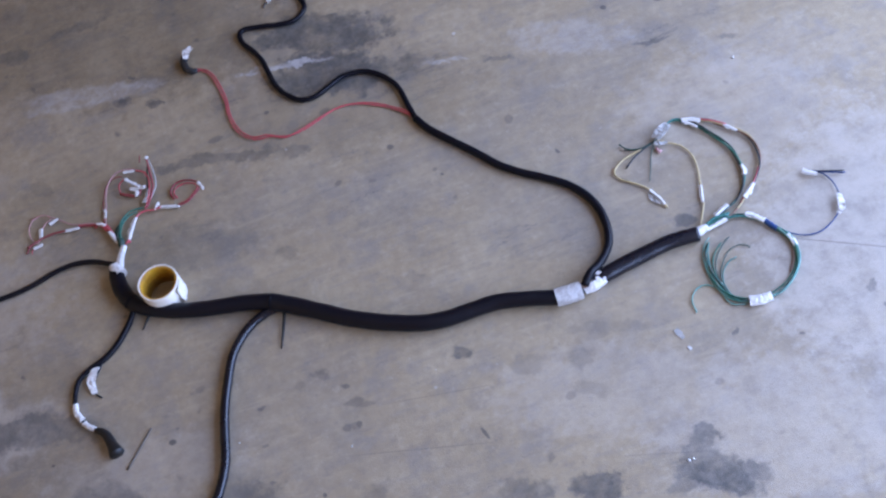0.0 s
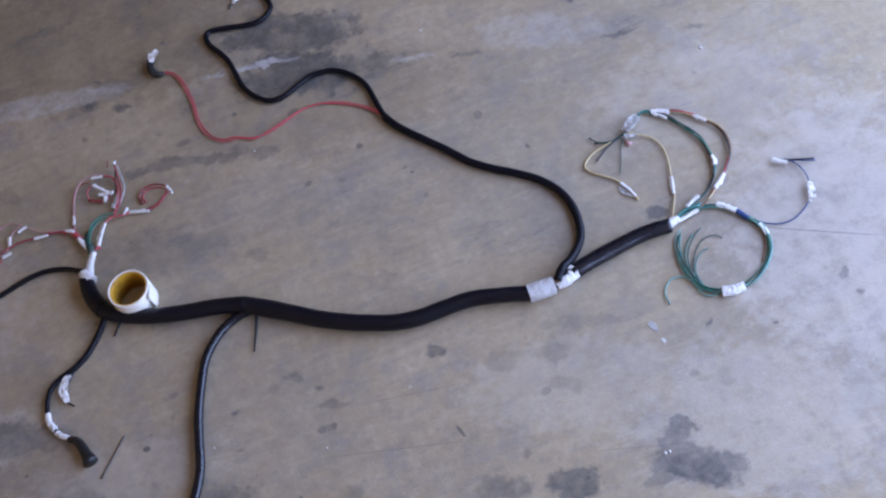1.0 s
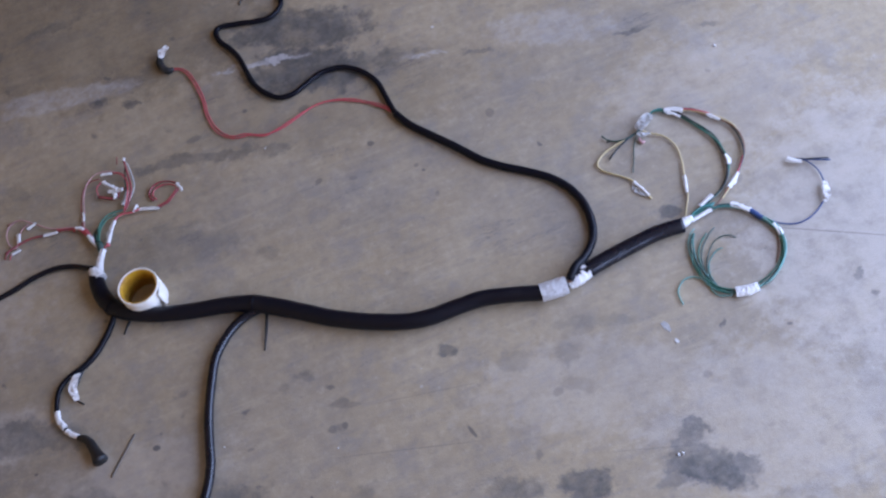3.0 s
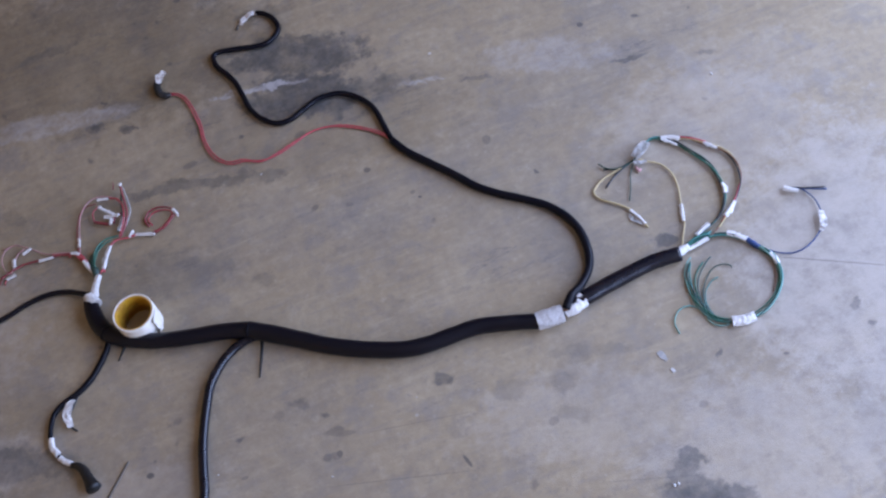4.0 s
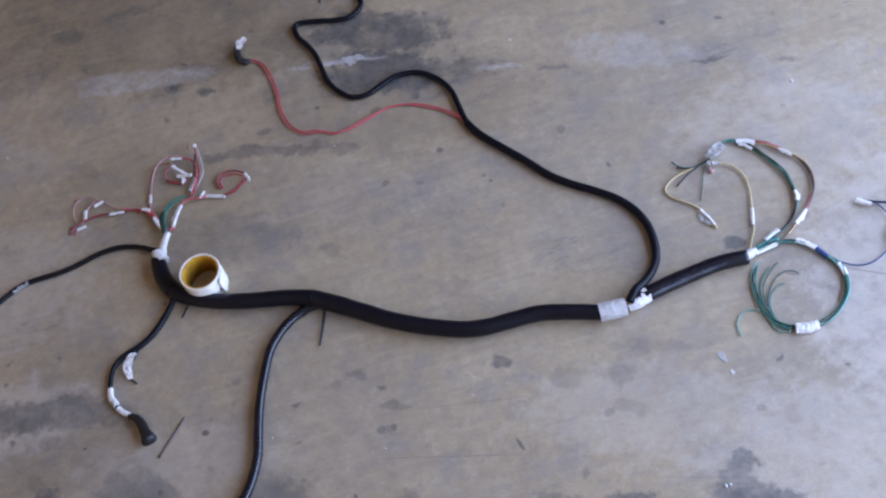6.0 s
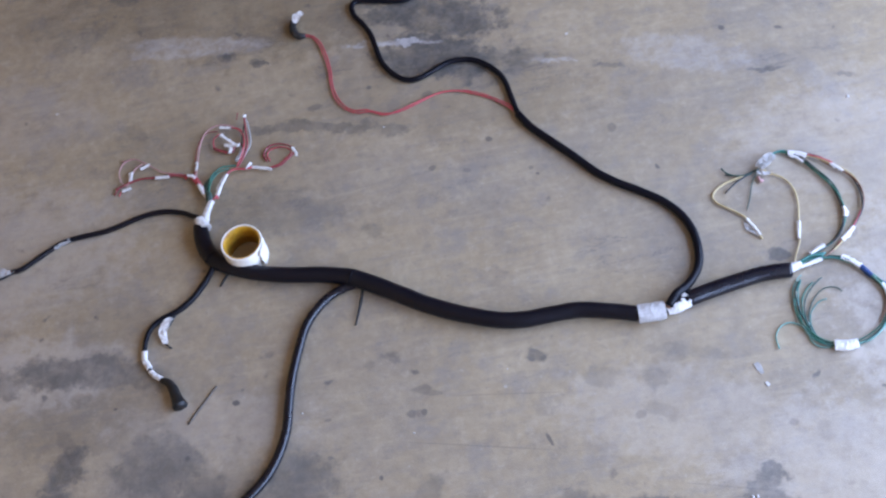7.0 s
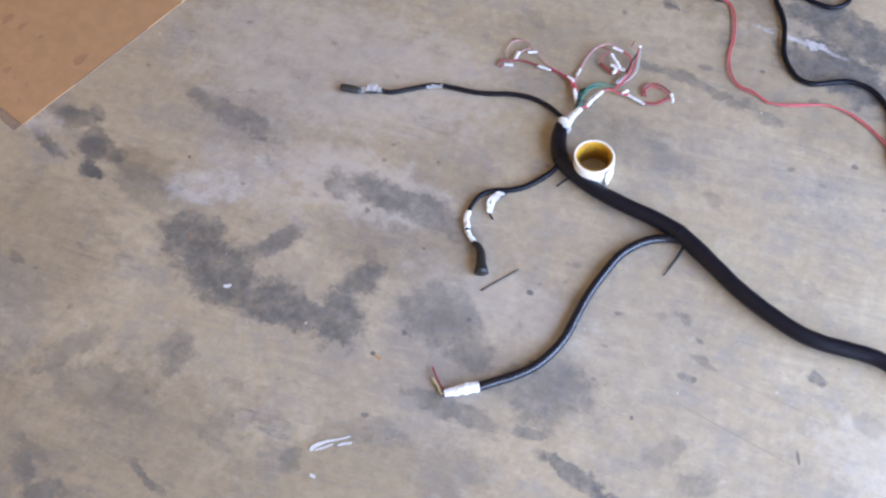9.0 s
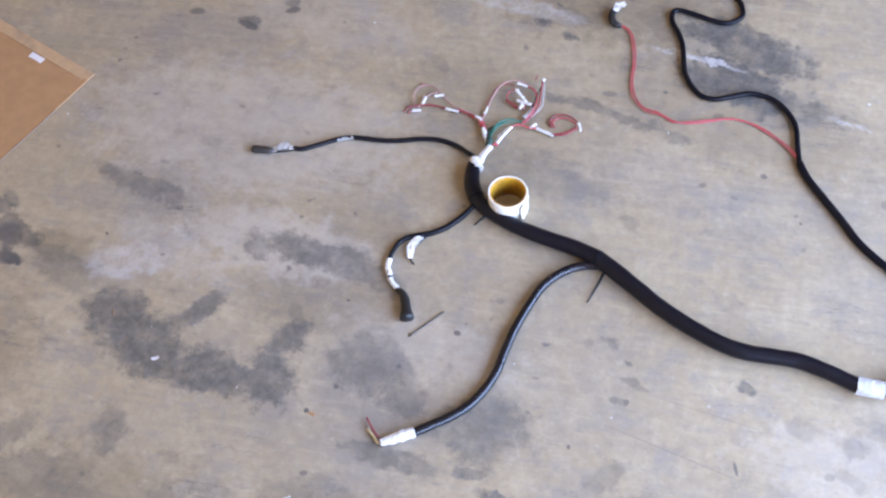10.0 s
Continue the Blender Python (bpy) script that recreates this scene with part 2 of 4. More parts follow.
def blot_group():
    """One warped ellipse: 1 inside, 0 outside, with a ragged edge."""
    g = bpy.data.node_groups.new("blot", "ShaderNodeTree")
    for n, kind in (("Vector", "NodeSocketVector"), ("Centre", "NodeSocketVector"), ("Turn", "NodeSocketFloat"), ("Size", "NodeSocketVector"),
                    ("Depth", "NodeSocketFloat"), ("Edge", "NodeSocketFloat")):
        g.interface.new_socket(n, in_out="INPUT", socket_type=kind)
    g.interface.new_socket("Mask", in_out="OUTPUT", socket_type="NodeSocketFloat")
    a, b = g.nodes.new("NodeGroupInput"), g.nodes.new("NodeGroupOutput")
    sub = g.nodes.new("ShaderNodeVectorMath")
    sub.operation = "SUBTRACT"
    g.links.new(a.outputs["Vector"], sub.inputs[0])
    g.links.new(a.outputs["Centre"], sub.inputs[1])
    turn = g.nodes.new("ShaderNodeVectorRotate")
    turn.rotation_type = "Z_AXIS"
    g.links.new(sub.outputs[0], turn.inputs["Vector"])
    g.links.new(a.outputs["Turn"], turn.inputs["Angle"])
    div = g.nodes.new("ShaderNodeVectorMath")
    div.operation = "DIVIDE"
    g.links.new(turn.outputs[0], div.inputs[0])
    g.links.new(a.outputs["Size"], div.inputs[1])
    size = g.nodes.new("ShaderNodeVectorMath")
    size.operation = "LENGTH"
    g.links.new(div.outputs[0], size.inputs[0])
    r = math_node(g, "ADD", size.outputs["Value"], a.outputs["Edge"])
    g.links.new(math_node(g, "MULTIPLY", span(g, r, 1.27, 0.73), a.outputs["Depth"]), b.inputs[0])
    return g


def concrete():
    m, t, s = material("worn_concrete")
    pos = t.nodes.new("ShaderNodeNewGeometry").outputs["Position"]
    cloud, mottle, grain = noise_of(t, pos, 1.7, 6, 0.62, 0.3), noise_of(t, pos, 7, 7, 0.66, 0.1), noise_of(t, pos, 55, 6, 0.65)
    sand = noise_of(t, pos, 330, 3, 0.6)
    squeeze = t.nodes.new("ShaderNodeMapping")
    squeeze.inputs["Rotation"].default_value = (0, 0, radians(22))
    squeeze.inputs["Scale"].default_value = (1.2, 9, 1)
    t.links.new(pos, squeeze.inputs["Vector"])
    drag = noise_of(t, squeeze.outputs[0], 4, 5, 0.6, 0.3)
    tan_, grey, buff = (0.405, 0.318, 0.208), (0.30, 0.258, 0.212), (0.47, 0.378, 0.255)
    c = mix(t, span(t, cloud.outputs[0], 0.32, 0.56), grey, tan_)
    c = mix(t, span(t, mottle.outputs[0], 0.46, 0.72, 0, 0.75), c, buff)
    c = mix(t, span(t, mottle.outputs[0], 0.45, 0.28, 0, 0.5), c, (0.25, 0.218, 0.185))
    c = mix(t, span(t, drag.outputs[0], 0.54, 0.76, 0, 0.35), c, (0.245, 0.217, 0.187))
    c = mix(t, span(t, grain.outputs[0], 0.3, 0.7, 0.0, 1.0), mix(t, 1.0, c, (0.86, 0.85, 0.84), "MULTIPLY"), c)
    blotch = noise_of(t, pos, 22, 8, 0.72)
    c = mix(t, span(t, blotch.outputs[0], 0.53, 0.70, 0, 0.5), c, (0.47, 0.39, 0.29))
    c = mix(t, span(t, blotch.outputs[0], 0.46, 0.32, 0, 0.5), c, (0.22, 0.192, 0.165))
    fleckle = noise_of(t, pos, 48, 7, 0.7)
    c = mix(t, span(t, fleckle.outputs[0], 0.54, 0.70, 0, 0.45), c, (0.23, 0.203, 0.182))
    c = mix(t, span(t, fleckle.outputs[0], 0.43, 0.3, 0, 0.4), c, (0.5, 0.425, 0.33))
    haze = noise_of(t, pos, 10, 6, 0.7)
    c = mix(t, span(t, haze.outputs[0], 0.5, 0.66, 0, 0.6), c, (0.268, 0.236, 0.205))
    streak = noise_of(t, squeeze.outputs[0], 9, 6, 0.68, 0.25)
    c = mix(t, span(t, streak.outputs[0], 0.52, 0.70, 0, 0.42), c, (0.25, 0.22, 0.192))
    c = mix(t, span(t, streak.outputs[0], 0.46, 0.30, 0, 0.40), c, (0.475, 0.385, 0.262))
    grit = noise_of(t, pos, 130, 4, 0.7)
    c = mix(t, span(t, grit.outputs[0], 0.60, 0.74, 0, 0.6), c, (0.15, 0.135, 0.13))
    c = mix(t, span(t, grit.outputs[0], 0.40, 0.27, 0, 0.5), c, (0.5, 0.45, 0.38))
    # hair cracks and scratches: thin level lines of a wandering field
    crack = noise_of(t, squeeze.outputs[0], 1.6, 9, 0.68, 0.2)
    line = math_node(t, "ABSOLUTE", math_node(t, "SUBTRACT", crack.outputs[0], 0.5))
    lines = math_node(t, "MULTIPLY", span(t, line, 0.006, 0.001), span(t, noise_of(t, pos, 5, 3).outputs[0], 0.5, 0.66, 0, 0.7))
    c = mix(t, lines, c, (0.12, 0.11, 0.105))
    # warped coordinates give the stains their ragged shapes
    warp = noise_of(t, pos, 13, 6, 0.65)
    shift = t.nodes.new("ShaderNodeVectorMath")
    shift.operation = "MULTIPLY_ADD"
    t.links.new(warp.outputs["Color"], shift.inputs[0])
    shift.inputs[1].default_value = (0.06, 0.06, 0)
    add = t.nodes.new("ShaderNodeVectorMath")
    add.operation = "ADD"
    add.inputs[1].default_value = (-0.03, -0.03, 0)
    t.links.new(pos, add.inputs[0])
    t.links.new(add.outputs[0], shift.inputs[2])
    fray = noise_of(t, pos, 46, 5, 0.7)
    shift2 = t.nodes.new("ShaderNodeVectorMath")
    shift2.operation = "MULTIPLY_ADD"
    t.links.new(fray.outputs["Color"], shift2.inputs[0])
    shift2.inputs[1].default_value = (0.022, 0.022, 0)
    t.links.new(shift.outputs[0], shift2.inputs[2])
    add.inputs[1].default_value = (-0.041, -0.041, 0)
    ragged = math_node(t, "MULTIPLY", math_node(t, "SUBTRACT", noise_of(t, pos, 27, 7, 0.72).outputs[0], 0.5), 2.1)
    group = blot_group()

    def blots(rows, vector=None):
        total = None
        for x, y, a, b, deg, depth in rows:
            n = t.nodes.new("ShaderNodeGroup")
            n.node_tree = group
            n.inputs["Centre"].default_value, n.inputs["Size"].default_value = (x, y, 0), (a, b, 1)
            n.inputs["Turn"].default_value, n.inputs["Depth"].default_value = radians(-deg), depth
            t.links.new(vector or shift2.outputs[0], n.inputs["Vector"])
            t.links.new(ragged, n.inputs["Edge"])
            total = n.outputs[0] if total is None else math_node(t, "MAXIMUM", total, n.outputs[0])
        return total

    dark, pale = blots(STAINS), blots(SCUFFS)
    patchy = span(t, noise_of(t, pos, 17, 8, 0.74, 0.2).outputs[0], 0.3, 0.60, 0.46, 1.0)
    dark = math_node(t, "MULTIPLY", dark, patchy)
    # shade, then brightness, put into the floor's colour in broad patches
    shaded = math_node(t, "MULTIPLY", blots(GRIME_SHADE), span(t, haze.outputs[0], 0.3, 0.6, 0.55, 1.0))
    c = mix(t, shaded, c, mix(t, 1.0, c, (0.655, 0.635, 0.60), "MULTIPLY"))
    worn_lit = math_node(t, "MULTIPLY", blots(BARE_LIT), span(t, blotch.outputs[0], 0.34, 0.6, 0.4, 1.0))
    c = mix(t, worn_lit, c, (0.49, 0.43, 0.37))
    c = mix(t, dark, c, mix(t, span(t, fray.outputs[0], 0.42, 0.6), (0.070, 0.072, 0.072), (0.12, 0.116, 0.113)))
    c = mix(t, blots(SPOTS, pos), c, (0.075, 0.072, 0.075))
    c = mix(t, math_node(t, "MULTIPLY", pale, span(t, noise_of(t, pos, 34, 8, 0.75, 0.3).outputs[0], 0.36, 0.62, 0.25, 1.0)), c, (0.56, 0.53, 0.52))
    # scattered specks of dirt and of paint
    cells = node(t, "ShaderNodeTexVoronoi", Scale=21.0, Randomness=1.0)
    t.links.new(shift.outputs[0], cells.inputs["Vector"])
    pick = t.nodes.new("ShaderNodeSeparateColor")
    t.links.new(cells.outputs["Color"], pick.inputs[0])
    near = math_node(t, "ADD", cells.outputs["Distance"], math_node(t, "MULTIPLY", ragged, 0.06))
    spot = math_node(t, "MULTIPLY", span(t, near, 0.16, 0.06), span(t, pick.outputs[0], 0.7, 0.98, 0, 0.7))
    c = mix(t, spot, c, (0.09, 0.085, 0.085))
    flecks = node(t, "ShaderNodeTexVoronoi", Scale=16.0, Randomness=1.0)
    t.links.new(pos, flecks.inputs["Vector"])
    pick2 = t.nodes.new("ShaderNodeSeparateColor")
    t.links.new(flecks.outputs["Color"], pick2.inputs[0])
    fleck = math_node(t, "MULTIPLY", span(t, flecks.outputs["Distance"], 0.07, 0.03), span(t, pick2.outputs[1], 0.86, 0.95, 0, 0.8))
    c = mix(t, fleck, c, (0.62, 0.6, 0.58))
    t.links.new(c, s.inputs["Base Color"])
    rough = math_node(t, "ADD", span(t, mottle.outputs[0], 0.25, 0.75, 0.44, 0.62), math_node(t, "MULTIPLY", dark, -0.1))
    t.links.new(rough, s.inputs["Roughness"])
    s.inputs["Specular IOR Level"].default_value = 0.5
    h = math_node(t, "ADD", grain.outputs[0], math_node(t, "MULTIPLY", sand.outputs[0], 0.5))
    bump(t, s, h, 0.3, 0.0024)
    return m


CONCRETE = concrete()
# unseen walls and ceiling, coloured warm for the light they bounce
PLASTER = plain("tan_plaster", (0.66, 0.41, 0.19), 0.85, 0.12, 3, 0.3)
CEILING = plain("ceiling_paint", (0.6, 0.43, 0.26), 0.9, 0.1, 3, 0.2)
BRAID = sheath("black_braided_sleeve", (0.0035, 0.0038, 0.0085), 0.33, 0.0018, 0.14, 0.30)
LOOM = sheath("black_ribbed_loom", (0.0035, 0.0038, 0.008), 0.37, 0.0022, 0.16, 0.2)
VINYL = sheath("black_vinyl_tube", (0.003, 0.0035, 0.009), 0.26, 0.05, 0.03, 0.5)
RUBBER = plain("black_rubber", (0.012, 0.012, 0.013), 0.5, 0.3, 40, 0.3)
TAPE = plain("white_cloth_tape", (0.74, 0.72, 0.70), 0.5, 0.14, 70, 0.4, dirt=(0.42, 0.40, 0.38))
BAND = plain("greyed_white_tape", (0.52, 0.50, 0.49), 0.36, 0.16, 60, 0.25, dirt=(0.33, 0.31, 0.3))
CLEAR = plain("cloudy_clear_tape", (0.62, 0.61, 0.60), 0.25, 0.15, 60, 0.5)
CLEAR.node_tree.nodes["Principled BSDF"].inputs["Alpha"].default_value = 0.5
MASKING = plain("cream_masking_tape", (0.80, 0.745, 0.655), 0.6, 0.06, 50, 0.3, dirt=(0.74, 0.68, 0.57))
CORE = plain("yellow_cardboard_core", (0.62, 0.33, 0.025), 0.38, 0.2, 26, 0.2, dirt=(0.26, 0.10, 0.02))
RED = plain("red_wire_insulation", (0.56, 0.095, 0.105), 0.4, 0.2, 60, 0.1)
DARK_RED = plain("dark_red_wire_insulation", (0.31, 0.06, 0.065), 0.45, 0.25, 60, 0.1)
PINK = plain("faded_pink_wire_insulation", (0.55, 0.30, 0.29), 0.5, 0.2, 60, 0.1)
GREEN = plain("green_wire_insulation", (0.03, 0.17, 0.12), 0.4, 0.2, 60, 0.1)
TEAL = plain("teal_wire_insulation", (0.035, 0.19, 0.165), 0.4, 0.2, 60, 0.1)
DARK_GREEN = plain("dark_green_wire_insulation", (0.02, 0.07, 0.055), 0.45, 0.2, 60, 0.1)
MINT = plain("pale_green_wire_insulation", (0.15, 0.34, 0.29), 0.4, 0.2, 60, 0.1)
YELLOW = plain("yellow_wire_insulation", (0.54, 0.42, 0.22), 0.45, 0.2, 60, 0.1)
BROWN = plain("brown_wire_insulation", (0.24, 0.12, 0.07), 0.45, 0.2, 60, 0.1)
BLUE = plain("blue_wire_insulation", (0.02, 0.06, 0.19), 0.4, 0.2, 60, 0.1)
BLACK_WIRE = plain("black_wire_insulation", (0.02, 0.022, 0.026), 0.42, 0.2, 60, 0.1)
GREY_PLUG = plain("dusty_dark_plastic", (0.035, 0.031, 0.029), 0.55, 0.3, 60, 0.3)
CARD = plain("brown_hardboard", (0.435, 0.245, 0.118), 0.5, 0.12, 6, 0.25, dirt=(0.35, 0.185, 0.085))
CARD_EDGE = plain("pale_torn_edge", (0.29, 0.195, 0.13), 0.8, 0.2, 30, 0.4)
CARD_TAPE = plain("tan_packing_tape", (0.53, 0.35, 0.20), 0.4, 0.1, 14, 0.2)
PAPER = plain("white_paper_label", (0.8, 0.78, 0.8), 0.6, 0.06, 30, 0.1)
STEEL = plain("dusty_black_nylon", (0.12, 0.1, 0.08), 0.5, 0.3, 60, 0.2)
SCRAP = plain("white_scrap", (0.6, 0.58, 0.56), 0.6, 0.1, 60, 0.3)
CRUMB = plain("dark_dirt", (0.05, 0.046, 0.044), 0.9, 0.3, 80, 0.4)


# ---- mesh tools ----
def part(name, bm, mat, parent=None, label="", smooth=True):
    me = bpy.data.meshes.new(name)
    bmesh.ops.recalc_face_normals(bm, faces=bm.faces[:])
    for f in bm.faces:
        f.smooth = smooth
    bm.to_mesh(me)
    bm.free()
    me.materials.append(mat)
    ob = new(name, me)
    ob.parent = parent
    return tagged(ob, label)


def thing(name, label, category, **more):
    return tagged(new(name), label, category, **more)


def glide(points, step):
    """Points along a smooth curve through the given places."""
    p = [Vector(q) for q in points]
    p = [p[0] * 2 - p[1], *p, p[-1] * 2 - p[-2]]
    out, where = [], []
    for i in range(1, len(p) - 2):
        a, b, c, d = p[i - 1 : i + 3]
        n = max(1, round((c - b).length / step))
        for k in range(n):
            s = k / n
            out.append(0.5 * (2 * b + (c - a) * s + (2 * a - 5 * b + 4 * c - d) * s * s + (3 * b - a - 3 * c + d) * s ** 3))
            where.append(i - 1 + s)
    return out + [p[-2]], where + [len(points) - 1]


def tube_mesh(points, radius, sides=8, step=0.006, lump=0.0, flat=1.0, hollow=0.0, seed=0.0):
    """A tube along a smooth curve. radius: one number, or one for each place; lump: uneven girth; flat: height over width."""
    line, where = glide(points, step)
    radii = radius if isinstance(radius, (list, tuple)) else [radius] * len(points)
    bm = bmesh.new()
    uv = bm.loops.layers.uv.new("along")
    rings, far, total = [], [], 0.0
    for i, q in enumerate(line):
        ahead = (line[min(i + 1, len(line) - 1)] - line[max(i - 1, 0)]).normalized()
        side = ahead.cross(Vector((0, 0, 1)))
        side = side.normalized() if side.length > 1e-4 else Vector((1, 0, 0))
        up = side.cross(ahead)
        k = int(where[i])
        s = where[i] - k
        r = radii[k] * (1 - s) + radii[min(k + 1, len(radii) - 1)] * s
        total += (q - line[i - 1]).length if i else 0
        ring = []
        for j in range(sides):
            a = 2 * math.pi * j / sides
            n = 1 + lump * noise.noise(q * 38 + Vector((math.cos(a), math.sin(a), seed)) * 0.9)
            ring.append(bm.verts.new(q + (side * math.cos(a) + up * math.sin(a) * flat) * r * n))
        rings.append(ring)
        far.append(total)
    for i in range(len(rings) - 1):
        for j in range(sides):
            f = bm.faces.new((rings[i][j], rings[i][(j + 1) % sides], rings[i + 1][(j + 1) % sides], rings[i + 1][j]))
            for loop, v, u in zip(f.loops, (far[i], far[i], far[i + 1], far[i + 1]), (j, j + 1, j + 1, j)):
                loop[uv].uv = (u / sides * 0.05, v)
    for ring, sign in ((rings[0], 1), (rings[-1], -1)):
        if hollow:
            mid = sum((v.co for v in ring), Vector()) / sides
            inner = [bm.verts.new(mid + (v.co - mid) * hollow) for v in ring]
            way = (line[1] - line[0]) if sign == 1 else (line[-2] - line[-1])
            deep = [bm.verts.new(v.co + way.normalized() * 0.02) for v in inner]
            for j in range(sides):
                k = (j + 1) % sides
                bm.faces.new((ring[j], ring[k], inner[k], inner[j]))
                bm.faces.new((inner[j], inner[k], deep[k], deep[j]))
            bm.faces.new(deep)
        else:
            bm.faces.new(ring)
    return bm


def lie(points, z):
    """Places on the floor plan at the height z (or one height for each)."""
    zs = z if isinstance(z, (list, tuple)) else [z] * len(points)
    return [(x, y, h) for (x, y), h in zip(points, zs)]


def wire(name, points, radius, mat, parent, z=None, label="", sides=7):
    radius *= 0.86
    return part(name, tube_mesh(lie(points, radius + 0.0008 if z is None else z), radius, sides, 0.005), mat, parent, label)


def wrap(points, radius, parent, z, mat=None, label="crumpled white tape", seed=1.0, name="tape_wrap", flat=0.85):
    """A few turns of tape round a cable, creased and uneven."""
    bm = tube_mesh(lie(points, z), radius, 16, 0.0022, 0.07, flat, seed=seed)
    for v in bm.verts:
        v.co += Vector((noise.noise(v.co * 230), noise.noise(v.co * 230 + Vector((7, 0, 0))), noise.noise(v.co * 230 + Vector((0, 7, 0))))) * (0.0013 if mat is None else 0.001)
    return part(name, bm, mat or TAPE, parent, label, smooth=False)


def flag(points, widths, z, parent, mat=None, name="tape_flag", label="folded end of white tape", seed=0.0, crease=1.0):
    """A loose strip of tape: thin, creased, a little lifted."""
    line, where = glide(lie(points, z), 0.003)
    bm = bmesh.new()
    rows = []
    for i, q in enumerate(line):
        ahead = (line[min(i + 1, len(line) - 1)] - line[max(i - 1, 0)]).normalized()
        side = ahead.cross(Vector((0, 0, 1))).normalized()
        k = int(where[i])
        w = widths[k] + (widths[min(k + 1, len(widths) - 1)] - widths[k]) * (where[i] - k)
        row = []
        for j in range(7):
            s = j / 6 - 0.5
            p = q + side * s * w * (1 + 0.25 * noise.noise(q * 60 + Vector((seed, j, 0))))
            p.z = max(0.0009, p.z + crease * 0.0032 * noise.noise(p * 110 + Vector((0, 0, seed))) + crease * 0.0014 * noise.noise(p * 320))
            row.append((bm.verts.new(p), bm.verts.new(p - Vector((0, 0, 0.0007)))))
        rows.append(row)
    for a, b in zip(rows, rows[1:]):
        for j in range(6):
            bm.faces.new((a[j][0], a[j + 1][0], b[j + 1][0], b[j][0]))
            bm.faces.new((a[j][1], b[j][1], b[j + 1][1], a[j + 1][1]))
        bm.faces.new((a[0][0], b[0][0], b[0][1], a[0][1]))
        bm.faces.new((a[6][0], a[6][1], b[6][1], b[6][0]))
    for r in (rows[0], rows[-1]):
        for j in range(6):
            bm.faces.new((r[j][0], r[j][1], r[j + 1][1], r[j + 1][0]))
    return part(name, bm, mat or TAPE, parent, label, smooth=False)


def box_mesh(x0, x1, y0, y1, z0, z1):
    bm = bmesh.new()
    bmesh.ops.create_cube(bm, size=1)
    for v in bm.verts:
        v.co = Vector(((x0 + x1) / 2 + v.co.x * (x1 - x0), (y0 + y1) / 2 + v.co.y * (y1 - y0), (z0 + z1) / 2 + v.co.z * (z1 - z0)))
    return bm


# ---- the workshop ----
# Walls and ceiling are unseen, added to close the room and bounce warm light.
X0, X1, Y0, Y1, TOP = -3.1, DOOR_X, -3.6, 5.6, 3.3


def setting(name, bm, mat, label, category):
    return tagged(part(name, bm, mat, None, label, smooth=False), category=category, kind="structure")


setting("floor", box_mesh(X0 - 3, X1 + 6, Y0 - 3, Y1 + 3, -0.15, 0.0), CONCRETE, "worn stained concrete workshop floor", "floor")
setting("wall_north", box_mesh(X0, X1, Y1, Y1 + 0.2, 0, TOP), PLASTER, "unseen tan wall added for warm bounced light", "wall")
setting("wall_south", box_mesh(X0, X1, Y0 - 0.2, Y0, 0, TOP), PLASTER, "unseen tan wall added for warm bounced light", "wall")
setting("wall_west", box_mesh(X0 - 0.2, X0, Y0 - 0.2, Y1 + 0.2, 0, TOP), PLASTER, "unseen tan wall added for warm bounced light", "wall")
setting("wall_east_1", box_mesh(X1, X1 + 0.2, Y0 - 0.2, DOOR_Y0, 0, TOP), PLASTER, "unseen tan wall added beside the wide door", "wall")
setting("wall_east_2", box_mesh(X1, X1 + 0.2, DOOR_Y1, Y1 + 0.2, 0, TOP), PLASTER, "unseen tan wall added beside the wide door", "wall")
setting("wall_east_3", box_mesh(X1, X1 + 0.2, DOOR_Y0, DOOR_Y1, DOOR_H, TOP), PLASTER, "unseen tan wall added over the wide door", "wall")
setting("ceiling", box_mesh(X0 - 0.2, X1 + 0.2, Y0 - 0.2, Y1 + 0.2, TOP, TOP + 0.15), CEILING, "unseen ceiling added for warm bounced light", "ceiling")

# ---- the wiring harness ----
harness = thing("wiring_harness", "black sheathed wiring harness with taped branches on the concrete floor", "wiring harness")
main = part("main_sheath", tube_mesh(lie([(-0.561, 1.356), (-0.561, 1.336), (-0.557, 1.307), (-0.546, 1.281), (-0.524, 1.257), (-0.482, 1.234), (-0.433, 1.216), (-0.384, 1.204), (-0.345, 1.195), (-0.307, 1.181), (-0.270, 1.158), (-0.227, 1.128), (-0.184, 1.098), (-0.132, 1.069), (-0.079, 1.046), (-0.033, 1.036), (0.017, 1.036), (0.056, 1.034), (0.101, 1.022), (0.154, 1.004)], 0.0145),
            [0.0122, 0.0140, 0.0150, 0.0150, 0.0142, 0.0140, 0.0140, 0.0142, 0.0145, 0.0154, 0.0154, 0.0150, 0.0146, 0.0143, 0.0142, 0.0142, 0.0139, 0.0137, 0.0135, 0.0134], 20, 0.005, 0.05, 0.94), BRAID, harness, "thick black braided sleeve")
joint = wrap([(0.148, 1.005), (0.168, 1.004), (0.192, 1.003)], [0.0158, 0.0162, 0.0156], main, 0.0145, BAND, "wide band of greyed white tape", 3.0)
core_wires = wire("wire", [(0.183, 1.005), (0.195, 1.006), (0.212, 1.014)], 0.009, BLACK_WIRE, main, 0.011)
wire("wire", [(0.190, 1.016), (0.196, 1.005), (0.205, 1.004)], 0.003, BROWN, main, 0.019)

